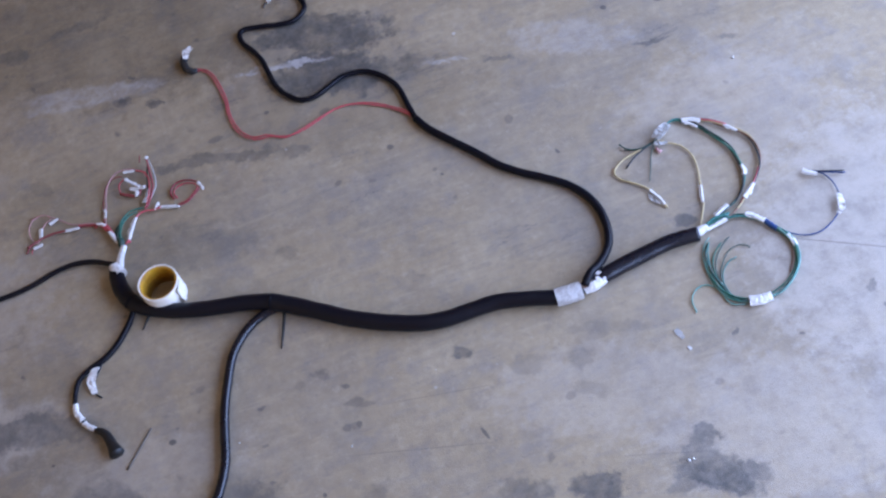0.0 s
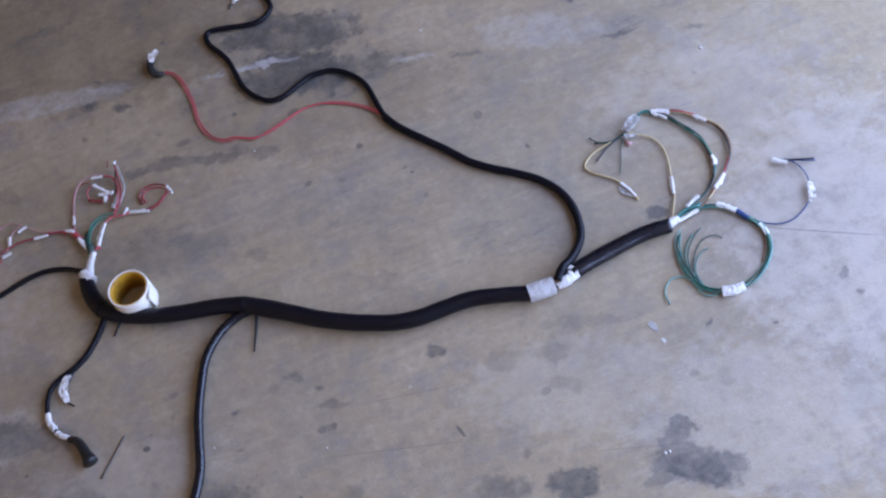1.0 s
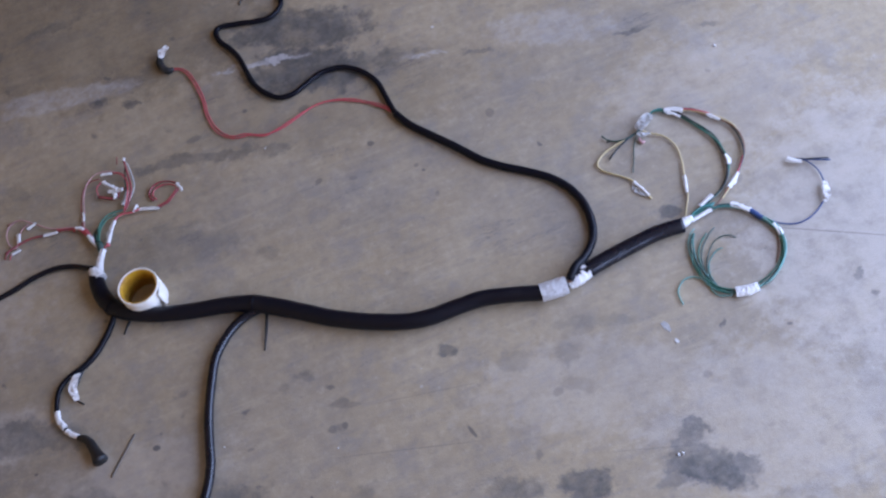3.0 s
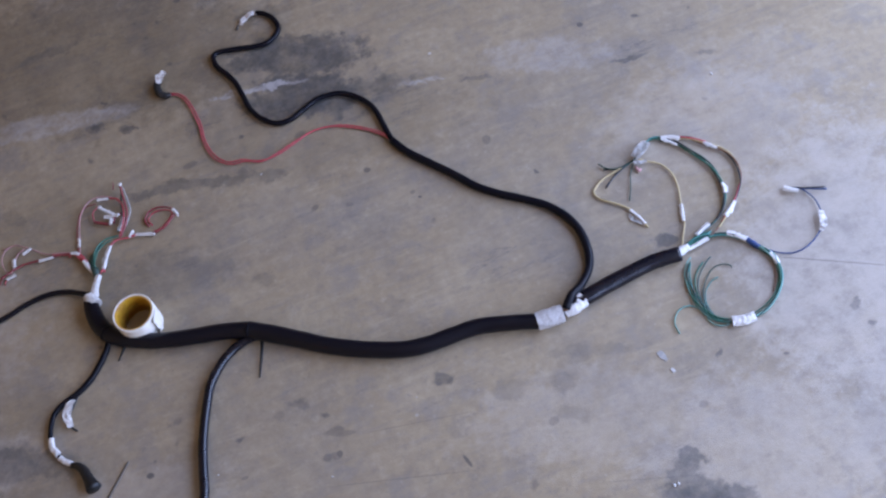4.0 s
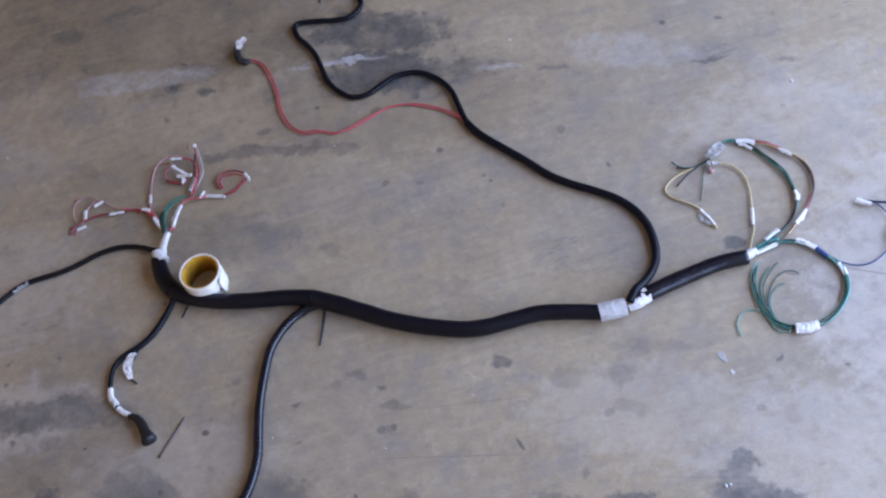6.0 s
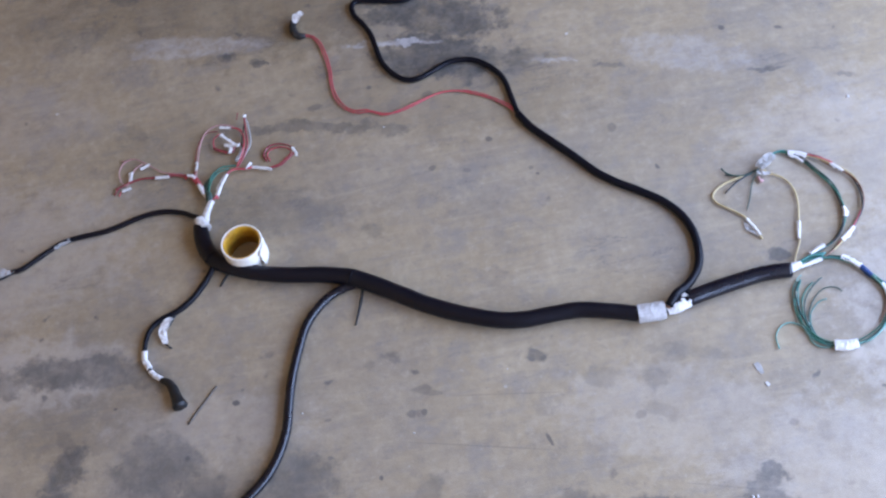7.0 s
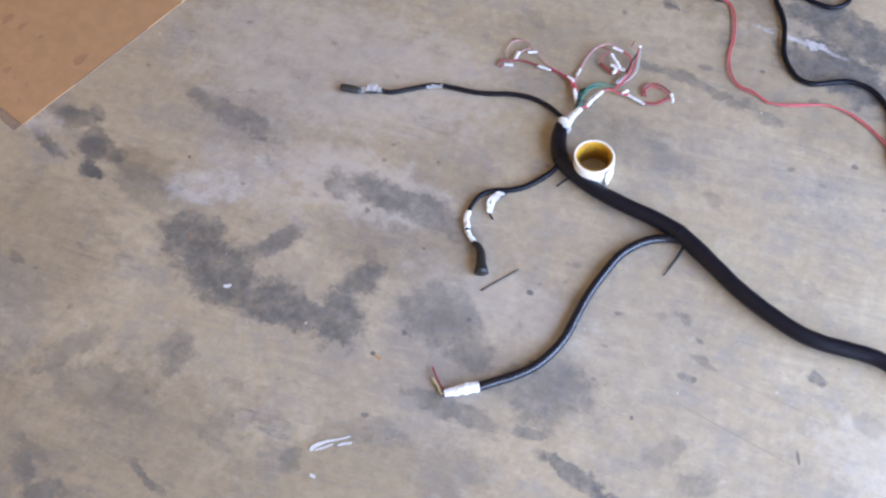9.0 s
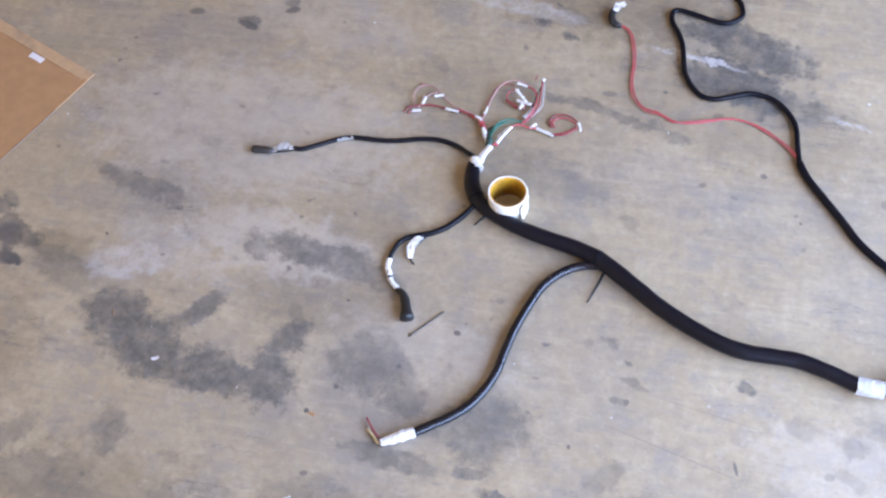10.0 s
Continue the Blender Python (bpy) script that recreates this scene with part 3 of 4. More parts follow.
right = part("right_sheath", tube_mesh(lie([(0.211, 1.012), (0.236, 1.016), (0.279, 1.024), (0.320, 1.030), (0.362, 1.034), (0.406, 1.031)], 0.0125),
             [0.0125, 0.0132, 0.0135, 0.0135, 0.0132, 0.0128], 20, 0.005, 0.04, 0.95, hollow=0.8), VINYL, harness, "smooth black vinyl tube")
wrap([(0.196, 1.005), (0.212, 1.008), (0.232, 1.016)], [0.0094, 0.0132, 0.0144], right, [0.010, 0.012, 0.0130], label="torn white tape at the fork", seed=7.0)

long_ = part("long_branch_sheath", tube_mesh(lie([(0.198, 1.005), (0.215, 1.022), (0.237, 1.038), (0.262, 1.069), (0.273, 1.104), (0.273, 1.143), (0.261, 1.180), (0.237, 1.214), (0.205, 1.242), (0.172, 1.268), (0.140, 1.300), (0.111, 1.341), (0.080, 1.381), (0.049, 1.422), (0.032, 1.457)],
             [0.022, 0.026, 0.018, 0.008, 0.0075, 0.0075, 0.0075, 0.0075, 0.0075, 0.0075, 0.0075, 0.0075, 0.0075, 0.0075, 0.0075]), 0.0072, 12, 0.005, 0.05, 0.95), LOOM, harness, "long thin black sleeve")
tail = part("long_branch_tail", tube_mesh(lie([(0.033, 1.453), (0.028, 1.488), (0.022, 1.538), (0.008, 1.569), (-0.013, 1.593), (-0.037, 1.607), (-0.071, 1.610), (-0.102, 1.598), (-0.133, 1.586), (-0.160, 1.590), (-0.183, 1.614), (-0.198, 1.646), (-0.204, 1.683), (-0.210, 1.718), (-0.221, 1.746), (-0.235, 1.773), (-0.238, 1.797), (-0.227, 1.808), (-0.191, 1.800), (-0.158, 1.790), (-0.130, 1.787), (-0.109, 1.798), (-0.099, 1.816), (-0.104, 1.843), (-0.117, 1.862), (-0.131, 1.872)], 0.0062),
            0.0053, 12, 0.005, 0.05, 0.95), LOOM, harness, "thin black sleeve wound in bends")
flag([(-0.129, 1.869), (-0.142, 1.874), (-0.159, 1.867), (-0.168, 1.858)], [0.008, 0.013, 0.013, 0.008], [0.007, 0.008, 0.006, 0.004], tail, label="white tape round the cut end", seed=9)
wire("wire", [(-0.165, 1.866), (-0.174, 1.859), (-0.178, 1.850)], 0.0016, BLACK_WIRE, tail)

feed_a = wire("red_wire", [(0.034, 1.452), (0.021, 1.475), (-0.006, 1.504), (-0.043, 1.529), (-0.073, 1.542), (-0.106, 1.543), (-0.142, 1.531), (-0.166, 1.523), (-0.190, 1.520), (-0.211, 1.524), (-0.240, 1.540), (-0.262, 1.544), (-0.280, 1.562), (-0.291, 1.588), (-0.296, 1.619), (-0.295, 1.647), (-0.299, 1.685), (-0.308, 1.724), (-0.321, 1.745), (-0.340, 1.755)], 0.0016, RED, harness,
              [0.006, 0.005] + [0.003] * 18, "bright red wire")
wire("red_wire", [(0.034, 1.458), (0.017, 1.486), (-0.004, 1.507), (-0.032, 1.527), (-0.062, 1.540), (-0.096, 1.545), (-0.126, 1.539), (-0.150, 1.532), (-0.177, 1.524), (-0.206, 1.519), (-0.233, 1.533), (-0.261, 1.538), (-0.285, 1.560), (-0.296, 1.588), (-0.300, 1.621), (-0.299, 1.647), (-0.304, 1.684), (-0.312, 1.721), (-0.324, 1.742), (-0.341, 1.751)], 0.0015, RED, harness, [0.009, 0.006] + [0.0035] * 18, "bright red wire")
boot = part("terminal_boot", tube_mesh(lie([(-0.335, 1.746), (-0.346, 1.747), (-0.355, 1.757), (-0.358, 1.774), (-0.354, 1.787)], 0.0085), [0.0042, 0.0068, 0.0075, 0.0072, 0.0066], 12, 0.003, 0.12), RUBBER, feed_a, "bent black rubber boot")
flag([(-0.353, 1.779), (-0.346, 1.790), (-0.334, 1.799)], [0.009, 0.017, 0.010], [0.014, 0.018, 0.018], boot, label="crumpled white tape on the boot", seed=11)

# ring end with the black side cable
stem = wrap([(-0.561, 1.346), (-0.553, 1.352), (-0.548, 1.373), (-0.539, 1.397)], [0.013, 0.0078, 0.0062, 0.0055], main, [0.016, 0.018, 0.017, 0.014], label="white tape stem", seed=13.0, name="tape_stem")
wrap([(-0.561, 1.360), (-0.559, 1.348), (-0.555, 1.337)], [0.0128, 0.0142, 0.0140], main, [0.015, 0.0158, 0.016], label="white tape collar", seed=15.0)
side = part("side_cable", tube_mesh(lie([(-0.558, 1.363), (-0.574, 1.375), (-0.601, 1.393), (-0.634, 1.402), (-0.672, 1.400), (-0.715, 1.389), (-0.747, 1.384), (-0.791, 1.383), (-0.818, 1.379), (-0.844, 1.367), (-0.870, 1.352), (-0.895, 1.339), (-0.912, 1.338)], [0.013, 0.01] + [0.0055] * 11), 0.0048, 10, 0.005, 0.05), BRAID, harness, "slim black sleeved cable")
# a pale half-clear band round the side cable
wrap([(-0.804, 1.382), (-0.818, 1.379), (-0.834, 1.372)], 0.0052, side, 0.0056, CLEAR, "pale half-clear band", 16.0)
flag([(-0.907, 1.338), (-0.919, 1.336), (-0.930, 1.338), (-0.940, 1.332), (-0.951, 1.324)], [0.007, 0.012, 0.018, 0.012, 0.010], [0.009, 0.010, 0.011, 0.010, 0.008], side, CLEAR, label="loose pale tape before the plug", seed=17)
wire("wire", [(-0.909, 1.338), (-0.930, 1.330), (-0.953, 1.324)], 0.0026, BLACK_WIRE, side)
part("plug", tube_mesh(lie([(-0.949, 1.323), (-0.955, 1.324), (-0.969, 1.323), (-0.986, 1.322), (-0.990, 1.322)], 0.0076), [0.004, 0.0074, 0.0080, 0.0078, 0.0066], 8, 0.003, 0.15, 0.85), GREY_PLUG, side, "dusty dark plug")

# branch with the rubber boot
lower = part("lower_branch", tube_mesh(lie([(-0.544, 1.264), (-0.555, 1.246), (-0.569, 1.226), (-0.588, 1.205), (-0.612, 1.189), (-0.642, 1.178), (-0.661, 1.164), (-0.670, 1.143), (-0.674, 1.122)], [0.009] + [0.0055] * 8), [0.0052, 0.0055, 0.0055, 0.0055, 0.0055, 0.005, 0.0045, 0.0042, 0.004], 10, 0.005, 0.05), LOOM, harness, "short black branch cable")
wrap([(-0.673, 1.122), (-0.673, 1.106), (-0.665, 1.088)], 0.0052, lower, 0.006, seed=19.0)
wire("wire", [(-0.669, 1.097), (-0.663, 1.084), (-0.652, 1.071), (-0.641, 1.060)], 0.0034, BLACK_WIRE, lower)
wrap([(-0.663, 1.082), (-0.655, 1.072), (-0.645, 1.064)], 0.0048, lower, 0.0056, seed=21.0)
part("rubber_boot", tube_mesh(lie([(-0.646, 1.062), (-0.635, 1.055), (-0.626, 1.041), (-0.620, 1.023), (-0.614, 1.004)], [0.006, 0.0075, 0.009, 0.010, 0.0115]), [0.0045, 0.0065, 0.0082, 0.0092, 0.0132], 14, 0.003, 0.08, 0.85), RUBBER, lower, "flared black rubber boot")
spur = flag([(-0.622, 1.176), (-0.632, 1.169), (-0.639, 1.151), (-0.637, 1.131)], [0.006, 0.016, 0.014, 0.008], [0.007, 0.010, 0.009, 0.005], lower, label="white tape round a short spur", seed=23)
wire("wire", [(-0.613, 1.190), (-0.622, 1.177), (-0.635, 1.158)], 0.002, BLACK_WIRE, lower)
wire("wire", [(-0.641, 1.140), (-0.636, 1.130), (-0.627, 1.120)], 0.0017, BLACK_WIRE, lower)

# branch with the cut end
cut = part("cut_branch", tube_mesh(lie([(-0.278, 1.174), (-0.295, 1.169), (-0.320, 1.167), (-0.349, 1.155), (-0.373, 1.135), (-0.394, 1.107), (-0.409, 1.069), (-0.422, 1.030), (-0.430, 0.998), (-0.436, 0.965), (-0.442, 0.929), (-0.456, 0.892), (-0.477, 0.858), (-0.503, 0.833), (-0.530, 0.813), (-0.558, 0.793)], [0.014, 0.0105] + [0.0083] * 14), [0.0078] * 8 + [0.008] * 8, 14, 0.005, 0.03, 0.96), VINYL, harness, "black vinyl branch cable")
wrap([(-0.555, 0.795), (-0.574, 0.785), (-0.592, 0.775), (-0.606, 0.768)], [0.0092, 0.0096, 0.0080, 0.0064], cut, [0.009, 0.009, 0.008, 0.007], label="white tape near the cut end", seed=25.0)
wire("wire", [(-0.600, 0.771), (-0.611, 0.767), (-0.621, 0.777), (-0.635, 0.789)], 0.0026, YELLOW, cut, 0.005, "yellow wire end")
wire("wire", [(-0.604, 0.773), (-0.615, 0.779), (-0.628, 0.793), (-0.640, 0.808)], 0.0022, DARK_RED, cut, 0.006, "dark red wire end")
wire("wire", [(-0.604, 0.769), (-0.619, 0.773), (-0.629, 0.783)], 0.0018, BLACK_WIRE, cut, 0.003)


def tie(points, z, where, label="black nylon cable tie"):
    """A cable tie: a band round the sleeve and a stiff tail."""
    (x, y), r, (ax, ay), (bx, by) = where
    turn = math.degrees(math.atan2(by - ay, bx - ax))
    bm = bmesh.new()
    vs = []
    for k in range(24):
        a = 2 * math.pi * k / 24
        for s, q in ((-0.0022, r), (0.0022, r), (0.0018, r + 0.0004), (-0.0018, r + 0.0004)):
            p = Vector((s, math.cos(a) * q, math.sin(a) * q * 0.95))
            p.rotate(Euler((0, 0, radians(turn))))
            vs.append(bm.verts.new(p + Vector((x, y, r * 0.95 + 0.0005))))
    for k in range(24):
        for j in range(4):
            a, b = k * 4, (k + 1) % 24 * 4
            bm.faces.new((vs[a + j], vs[a + (j + 1) % 4], vs[b + (j + 1) % 4], vs[b + j]))
    ob = part("cable_tie", bm, LOOM, main, label)
    part("tail", tube_mesh(lie(points, z), [0.0028] * (len(points) - 1) + [0.0014], 4, 0.006, 0, 0.5), RUBBER, ob, "stiff dark tail")
    return ob


tie([(-0.288, 1.166), (-0.297, 1.134), (-0.311, 1.094)], [0.008, 0.006, 0.003], ((-0.305, 1.179), 0.0156, (-0.335, 1.191), (-0.275, 1.160)))
tie([(-0.518, 1.246), (-0.526, 1.237), (-0.537, 1.222)], [0.006, 0.004, 0.002], ((-0.543, 1.275), 0.0153, (-0.552, 1.293), (-0.530, 1.262)))

# ---- bunch of thin red wires at the ring end ----
bunch = part("wire_bundle", tube_mesh(lie([(-0.543, 1.396), (-0.544, 1.412), (-0.551, 1.425)], [0.013, 0.012, 0.008]), [0.005, 0.007, 0.004], 8, 0.004, 0.2), DARK_GREEN, harness, "bundle of thin labelled wires")


def sleeve(points, radius, z, parent=None, label="white marker sleeve", mat=None):
    """A scrap of tape folded round a wire, its ends pressed into an uneven fin."""
    seed = points[0][0] * 90
    bm = tube_mesh(lie(points, z), radius * 0.74, 8, 0.0025, 0.45, 0.8, seed=seed)
    rows = len(bm.verts) // 8
    bm.verts.ensure_lookup_table()
    out = 0 if noise.noise(Vector((seed, 1.7, 0))) > 0 else 4
    for i in range(rows):
        ring = bm.verts[i * 8:i * 8 + 8]
        mid = sum((v.co for v in ring), Vector()) / 8
        tip = ring[out]
        tip.co = mid + (tip.co - mid) * (1.5 + 1.1 * noise.noise(Vector((seed, i * 0.55, 4))))
        tip.co.z = max(0.0012, tip.co.z + 0.002 * noise.noise(Vector((i * 0.8, seed, 2))))
    return part("marker_sleeve", bm, mat or TAPE, parent or bunch, label, smooth=False)


wire("wire", [(-0.542, 1.407), (-0.543, 1.434), (-0.535, 1.456), (-0.518, 1.470), (-0.499, 1.471), (-0.486, 1.470)], 0.0019, GREEN, bunch, [0.010, 0.012, 0.012, 0.010, 0.008, 0.006], "green wire")
wire("wire", [(-0.545, 1.411), (-0.548, 1.430), (-0.542, 1.449)], 0.0018, GREEN, bunch, [0.010, 0.009, 0.006])
wire("wire", [(-0.547, 1.411), (-0.556, 1.430), (-0.565, 1.450), (-0.577, 1.467), (-0.607, 1.478), (-0.639, 1.482), (-0.672, 1.486), (-0.700, 1.480), (-0.719, 1.474)], 0.0022, DARK_RED, bunch, [0.010, 0.009, 0.007, 0.006, 0.005, 0.004, 0.004, 0.004, 0.004], "dark red wire")
wire("wire", [(-0.550, 1.417), (-0.559, 1.439), (-0.570, 1.459), (-0.583, 1.471)], 0.0026, RED, bunch, [0.011, 0.010, 0.008, 0.007], "red wire")
wire("wire", [(-0.562, 1.444), (-0.585, 1.473), (-0.627, 1.490), (-0.649, 1.508), (-0.667, 1.523), (-0.682, 1.534), (-0.708, 1.536)], 0.0014, PINK, bunch, [0.008, 0.006, 0.004, 0.005, 0.006, 0.005, 0.002], "faded pink wire")
wire("wire", [(-0.667, 1.520), (-0.682, 1.510), (-0.690, 1.489), (-0.699, 1.475)], 0.0013, PINK, bunch, [0.004, 0.005, 0.005, 0.004])
wire("wire", [(-0.566, 1.447), (-0.579, 1.468), (-0.588, 1.466)], 0.0024, RED, bunch, [0.007, 0.008, 0.004])
wire("wire", [(-0.552, 1.422), (-0.560, 1.447), (-0.570, 1.465), (-0.595, 1.475), (-0.618, 1.483)], 0.0028, RED, bunch, [0.008, 0.007, 0.006, 0.004, 0.004], "red wire")
sleeve([(-0.582, 1.468), (-0.574, 1.464), (-0.568, 1.459)], 0.0034, 0.010)
wire("wire", [(-0.547, 1.415), (-0.549, 1.436), (-0.545, 1.448)], 0.0040, DARK_GREEN, bunch, [0.009, 0.007, 0.005], "dark green wire")
wire("wire", [(-0.496, 1.502), (-0.490, 1.513), (-0.476, 1.514), (-0.473, 1.492)], 0.0026, DARK_RED, bunch, [0.006, 0.008, 0.009, 0.008])
sleeve([(-0.548, 1.409), (-0.555, 1.422), (-0.562, 1.441)], 0.0042, [0.012, 0.012, 0.011])
sleeve([(-0.643, 1.481), (-0.630, 1.479), (-0.617, 1.477)], 0.0032, 0.006)
sleeve([(-0.671, 1.508), (-0.662, 1.511), (-0.653, 1.514)], 0.0036, 0.006)
sleeve([(-0.688, 1.504), (-0.689, 1.495), (-0.690, 1.485)], 0.0036, 0.006)
sleeve([(-0.707, 1.466), (-0.699, 1.468), (-0.690, 1.470)], 0.0036, 0.005)
wire("wire", [(-0.538, 1.403), (-0.529, 1.411), (-0.517, 1.438), (-0.506, 1.457), (-0.492, 1.462), (-0.477, 1.459), (-0.460, 1.460)], 0.0022, RED, bunch, [0.010, 0.010, 0.009, 0.009, 0.008, 0.007, 0.006], "red wire")
sleeve([(-0.529, 1.410), (-0.520, 1.432), (-0.509, 1.453)], 0.0046, 0.010)
wire("wire", [(-0.532, 1.407), (-0.527, 1.406)], 0.0024, RED, bunch, 0.008)
sleeve([(-0.473, 1.458), (-0.469, 1.464), (-0.464, 1.471)], 0.0032, 0.007)
sleeve([(-0.463, 1.461), (-0.445, 1.454), (-0.427, 1.447)], 0.0036, 0.006)
wire("wire", [(-0.429, 1.450), (-0.408, 1.453), (-0.394, 1.462), (-0.381, 1.474), (-0.390, 1.490), (-0.410, 1.501), (-0.429, 1.499), (-0.439, 1.484), (-0.434, 1.469)], 0.0021, DARK_RED, bunch, [0.005, 0.006, 0.008, 0.009, 0.008, 0.006, 0.005, 0.004, 0.003], "dark red wire")
sleeve([(-0.385, 1.482), (-0.380, 1.473), (-0.377, 1.463)], 0.0028, 0.010)
sleeve([(-0.566, 1.479), (-0.564, 1.489), (-0.564, 1.498)], 0.0034, 0.005)
wire("wire", [(-0.568, 1.464), (-0.563, 1.492), (-0.557, 1.526), (-0.547, 1.551), (-0.532, 1.564), (-0.514, 1.566), (-0.494, 1.559), (-0.479, 1.545), (-0.473, 1.521), (-0.475, 1.494), (-0.483, 1.475)], 0.0014, PINK, bunch, [0.004, 0.005, 0.008, 0.010, 0.012, 0.013, 0.013, 0.012, 0.011, 0.010, 0.007], "faded pink wire")
sleeve([(-0.515, 1.560), (-0.505, 1.558), (-0.495, 1.555)], 0.0034, 0.013)
wire("wire", [(-0.487, 1.468), (-0.475, 1.486), (-0.466, 1.510), (-0.466, 1.541), (-0.466, 1.571)], 0.0021, DARK_RED, bunch, [0.007, 0.009, 0.012, 0.016, 0.020], "dark red wire")
wire("wire", [(-0.490, 1.466), (-0.478, 1.492), (-0.471, 1.520), (-0.476, 1.544), (-0.492, 1.555)], 0.0019, RED, bunch, [0.007, 0.010, 0.012, 0.013, 0.013], "red wire")
wire("wire", [(-0.491, 1.480), (-0.478, 1.505), (-0.474, 1.529), (-0.468, 1.554)], 0.0017, DARK_GREEN, bunch, [0.006, 0.009, 0.012, 0.015])
wire("wire", [(-0.479, 1.587), (-0.482, 1.571)], 0.0012, DARK_RED, bunch, 0.013)
sleeve([(-0.467, 1.567), (-0.463, 1.571)], 0.0042, [0.021, 0.023])
sleeve([(-0.515, 1.543), (-0.505, 1.530), (-0.492, 1.516)], 0.0040, 0.013)
sleeve([(-0.509, 1.521), (-0.496, 1.517), (-0.481, 1.512)], 0.0036, [0.010, 0.011, 0.013])
sleeve([(-0.501, 1.500), (-0.499, 1.512)], 0.0038, 0.009)
sleeve([(-0.489, 1.479), (-0.481, 1.491), (-0.476, 1.506)], 0.0036, 0.010, mat=CLEAR)
wire("wire", [(-0.502, 1.503), (-0.515, 1.510), (-0.530, 1.520)], 0.0034, DARK_RED, bunch, 0.006, "dark red crimped wires")
wire("wire", [(-0.530, 1.520), (-0.529, 1.538), (-0.516, 1.546)], 0.0015, RED, bunch, [0.006, 0.009, 0.012])

# strands that stray from the bundle
wire("wire", [(-0.546, 1.410), (-0.548, 1.428), (-0.541, 1.447), (-0.530, 1.459), (-0.517, 1.465)], 0.0019, DARK_GREEN, bunch, [0.010, 0.012, 0.010, 0.009, 0.008], "dark green wire")
wire("wire", [(-0.544, 1.410), (-0.542, 1.428), (-0.534, 1.448), (-0.520, 1.462), (-0.505, 1.466)], 0.0017, GREEN, bunch, [0.011, 0.013, 0.012, 0.010, 0.008], "green wire")
wire("wire", [(-0.549, 1.412), (-0.553, 1.430), (-0.549, 1.446), (-0.540, 1.455)], 0.0019, DARK_GREEN, bunch, [0.009, 0.009, 0.007, 0.005], "dark green wire")
wire("wire", [(-0.690, 1.537), (-0.704, 1.528), (-0.711, 1.510), (-0.709, 1.490), (-0.701, 1.477)], 0.0011, PINK, bunch, [0.003, 0.005, 0.006, 0.005, 0.004], "faded pink wire")
wire("wire", [(-0.712, 1.475), (-0.719, 1.469), (-0.722, 1.463)], 0.0014, DARK_RED, bunch, [0.004, 0.003, 0.002])
wire("wire", [(-0.703, 1.472), (-0.711, 1.464), (-0.713, 1.458)], 0.0012, RED, bunch, [0.004, 0.003, 0.002])
wire("wire", [(-0.430, 1.453), (-0.411, 1.457), (-0.398, 1.466), (-0.387, 1.477), (-0.395, 1.489), (-0.411, 1.495), (-0.426, 1.493), (-0.433, 1.482), (-0.428, 1.470)], 0.0016, RED, bunch, [0.004, 0.004, 0.005, 0.006, 0.005, 0.004, 0.003, 0.003, 0.002], "red wire")
wire("wire", [(-0.485, 1.472), (-0.472, 1.490), (-0.460, 1.512), (-0.460, 1.540), (-0.463, 1.566)], 0.0015, CLEAR, bunch, [0.007, 0.008, 0.010, 0.013, 0.017], "off-white wire")
wire("wire", [(-0.571, 1.462), (-0.568, 1.492), (-0.563, 1.524), (-0.553, 1.549), (-0.538, 1.558), (-0.520, 1.556)], 0.0012, DARK_RED, bunch, [0.004, 0.004, 0.005, 0.006, 0.008, 0.009], "dark red wire")

# ---- fan of coloured wires at the vinyl end ----
fan = part("wire_bundle", tube_mesh(lie([(0.399, 1.033), (0.412, 1.036), (0.424, 1.038)], 0.012), [0.009, 0.0088, 0.006], 10, 0.004, 0.25), TAPE, harness, "white taped bundle of coloured wires")


def ringed(points, z, colours, radius, gap, label=""):
    """Several wires that run side by side, a little twisted."""
    for k, c in enumerate(colours):
        shifted = []
        for i, (x, y) in enumerate(points):
            a = 2 * math.pi * k / len(colours) + i * 0.9
            h = z[i] if isinstance(z, (list, tuple)) else z
            shifted.append((x + gap * math.cos(a), y + gap * 0.8 * math.cos(a + 0.7), max(radius + 0.0006, h + gap * math.sin(a))))
        part("wire", tube_mesh(shifted, radius * 0.85, 7, 0.005), c, fan, label)


ringed([(0.419, 1.039), (0.437, 1.046), (0.464, 1.046), (0.490, 1.039), (0.513, 1.019), (0.527, 0.997), (0.538, 0.976), (0.541, 0.955), (0.536, 0.932), (0.522, 0.911), (0.503, 0.896), (0.485, 0.887), (0.465, 0.883), (0.436, 0.887)], 0.0055, (TEAL, GREEN, MINT, DARK_GREEN), 0.0017, 0.0028)
ringed([(0.441, 0.887), (0.417, 0.901), (0.404, 0.922), (0.398, 0.946), (0.399, 0.971), (0.404, 0.994), (0.415, 1.013)], 0.005, (GREEN, TEAL, DARK_GREEN), 0.0015, 0.0032)
wire("wire", [(0.436, 0.886), (0.414, 0.901), (0.404, 0.925), (0.403, 0.950), (0.408, 0.976), (0.420, 0.994), (0.435, 1.006)], 0.0015, GREEN, fan, 0.004)
wire("wire", [(0.433, 0.890), (0.413, 0.908), (0.405, 0.932), (0.407, 0.959), (0.415, 0.979), (0.430, 0.996), (0.445, 1.008), (0.451, 1.010)], 0.0013, DARK_GREEN, fan, 0.005)
wire("wire", [(0.414, 0.901), (0.408, 0.928), (0.412, 0.952), (0.425, 0.973), (0.441, 0.988), (0.457, 0.992), (0.470, 0.987), (0.474, 0.980)], 0.0011, DARK_GREEN, fan, 0.003)
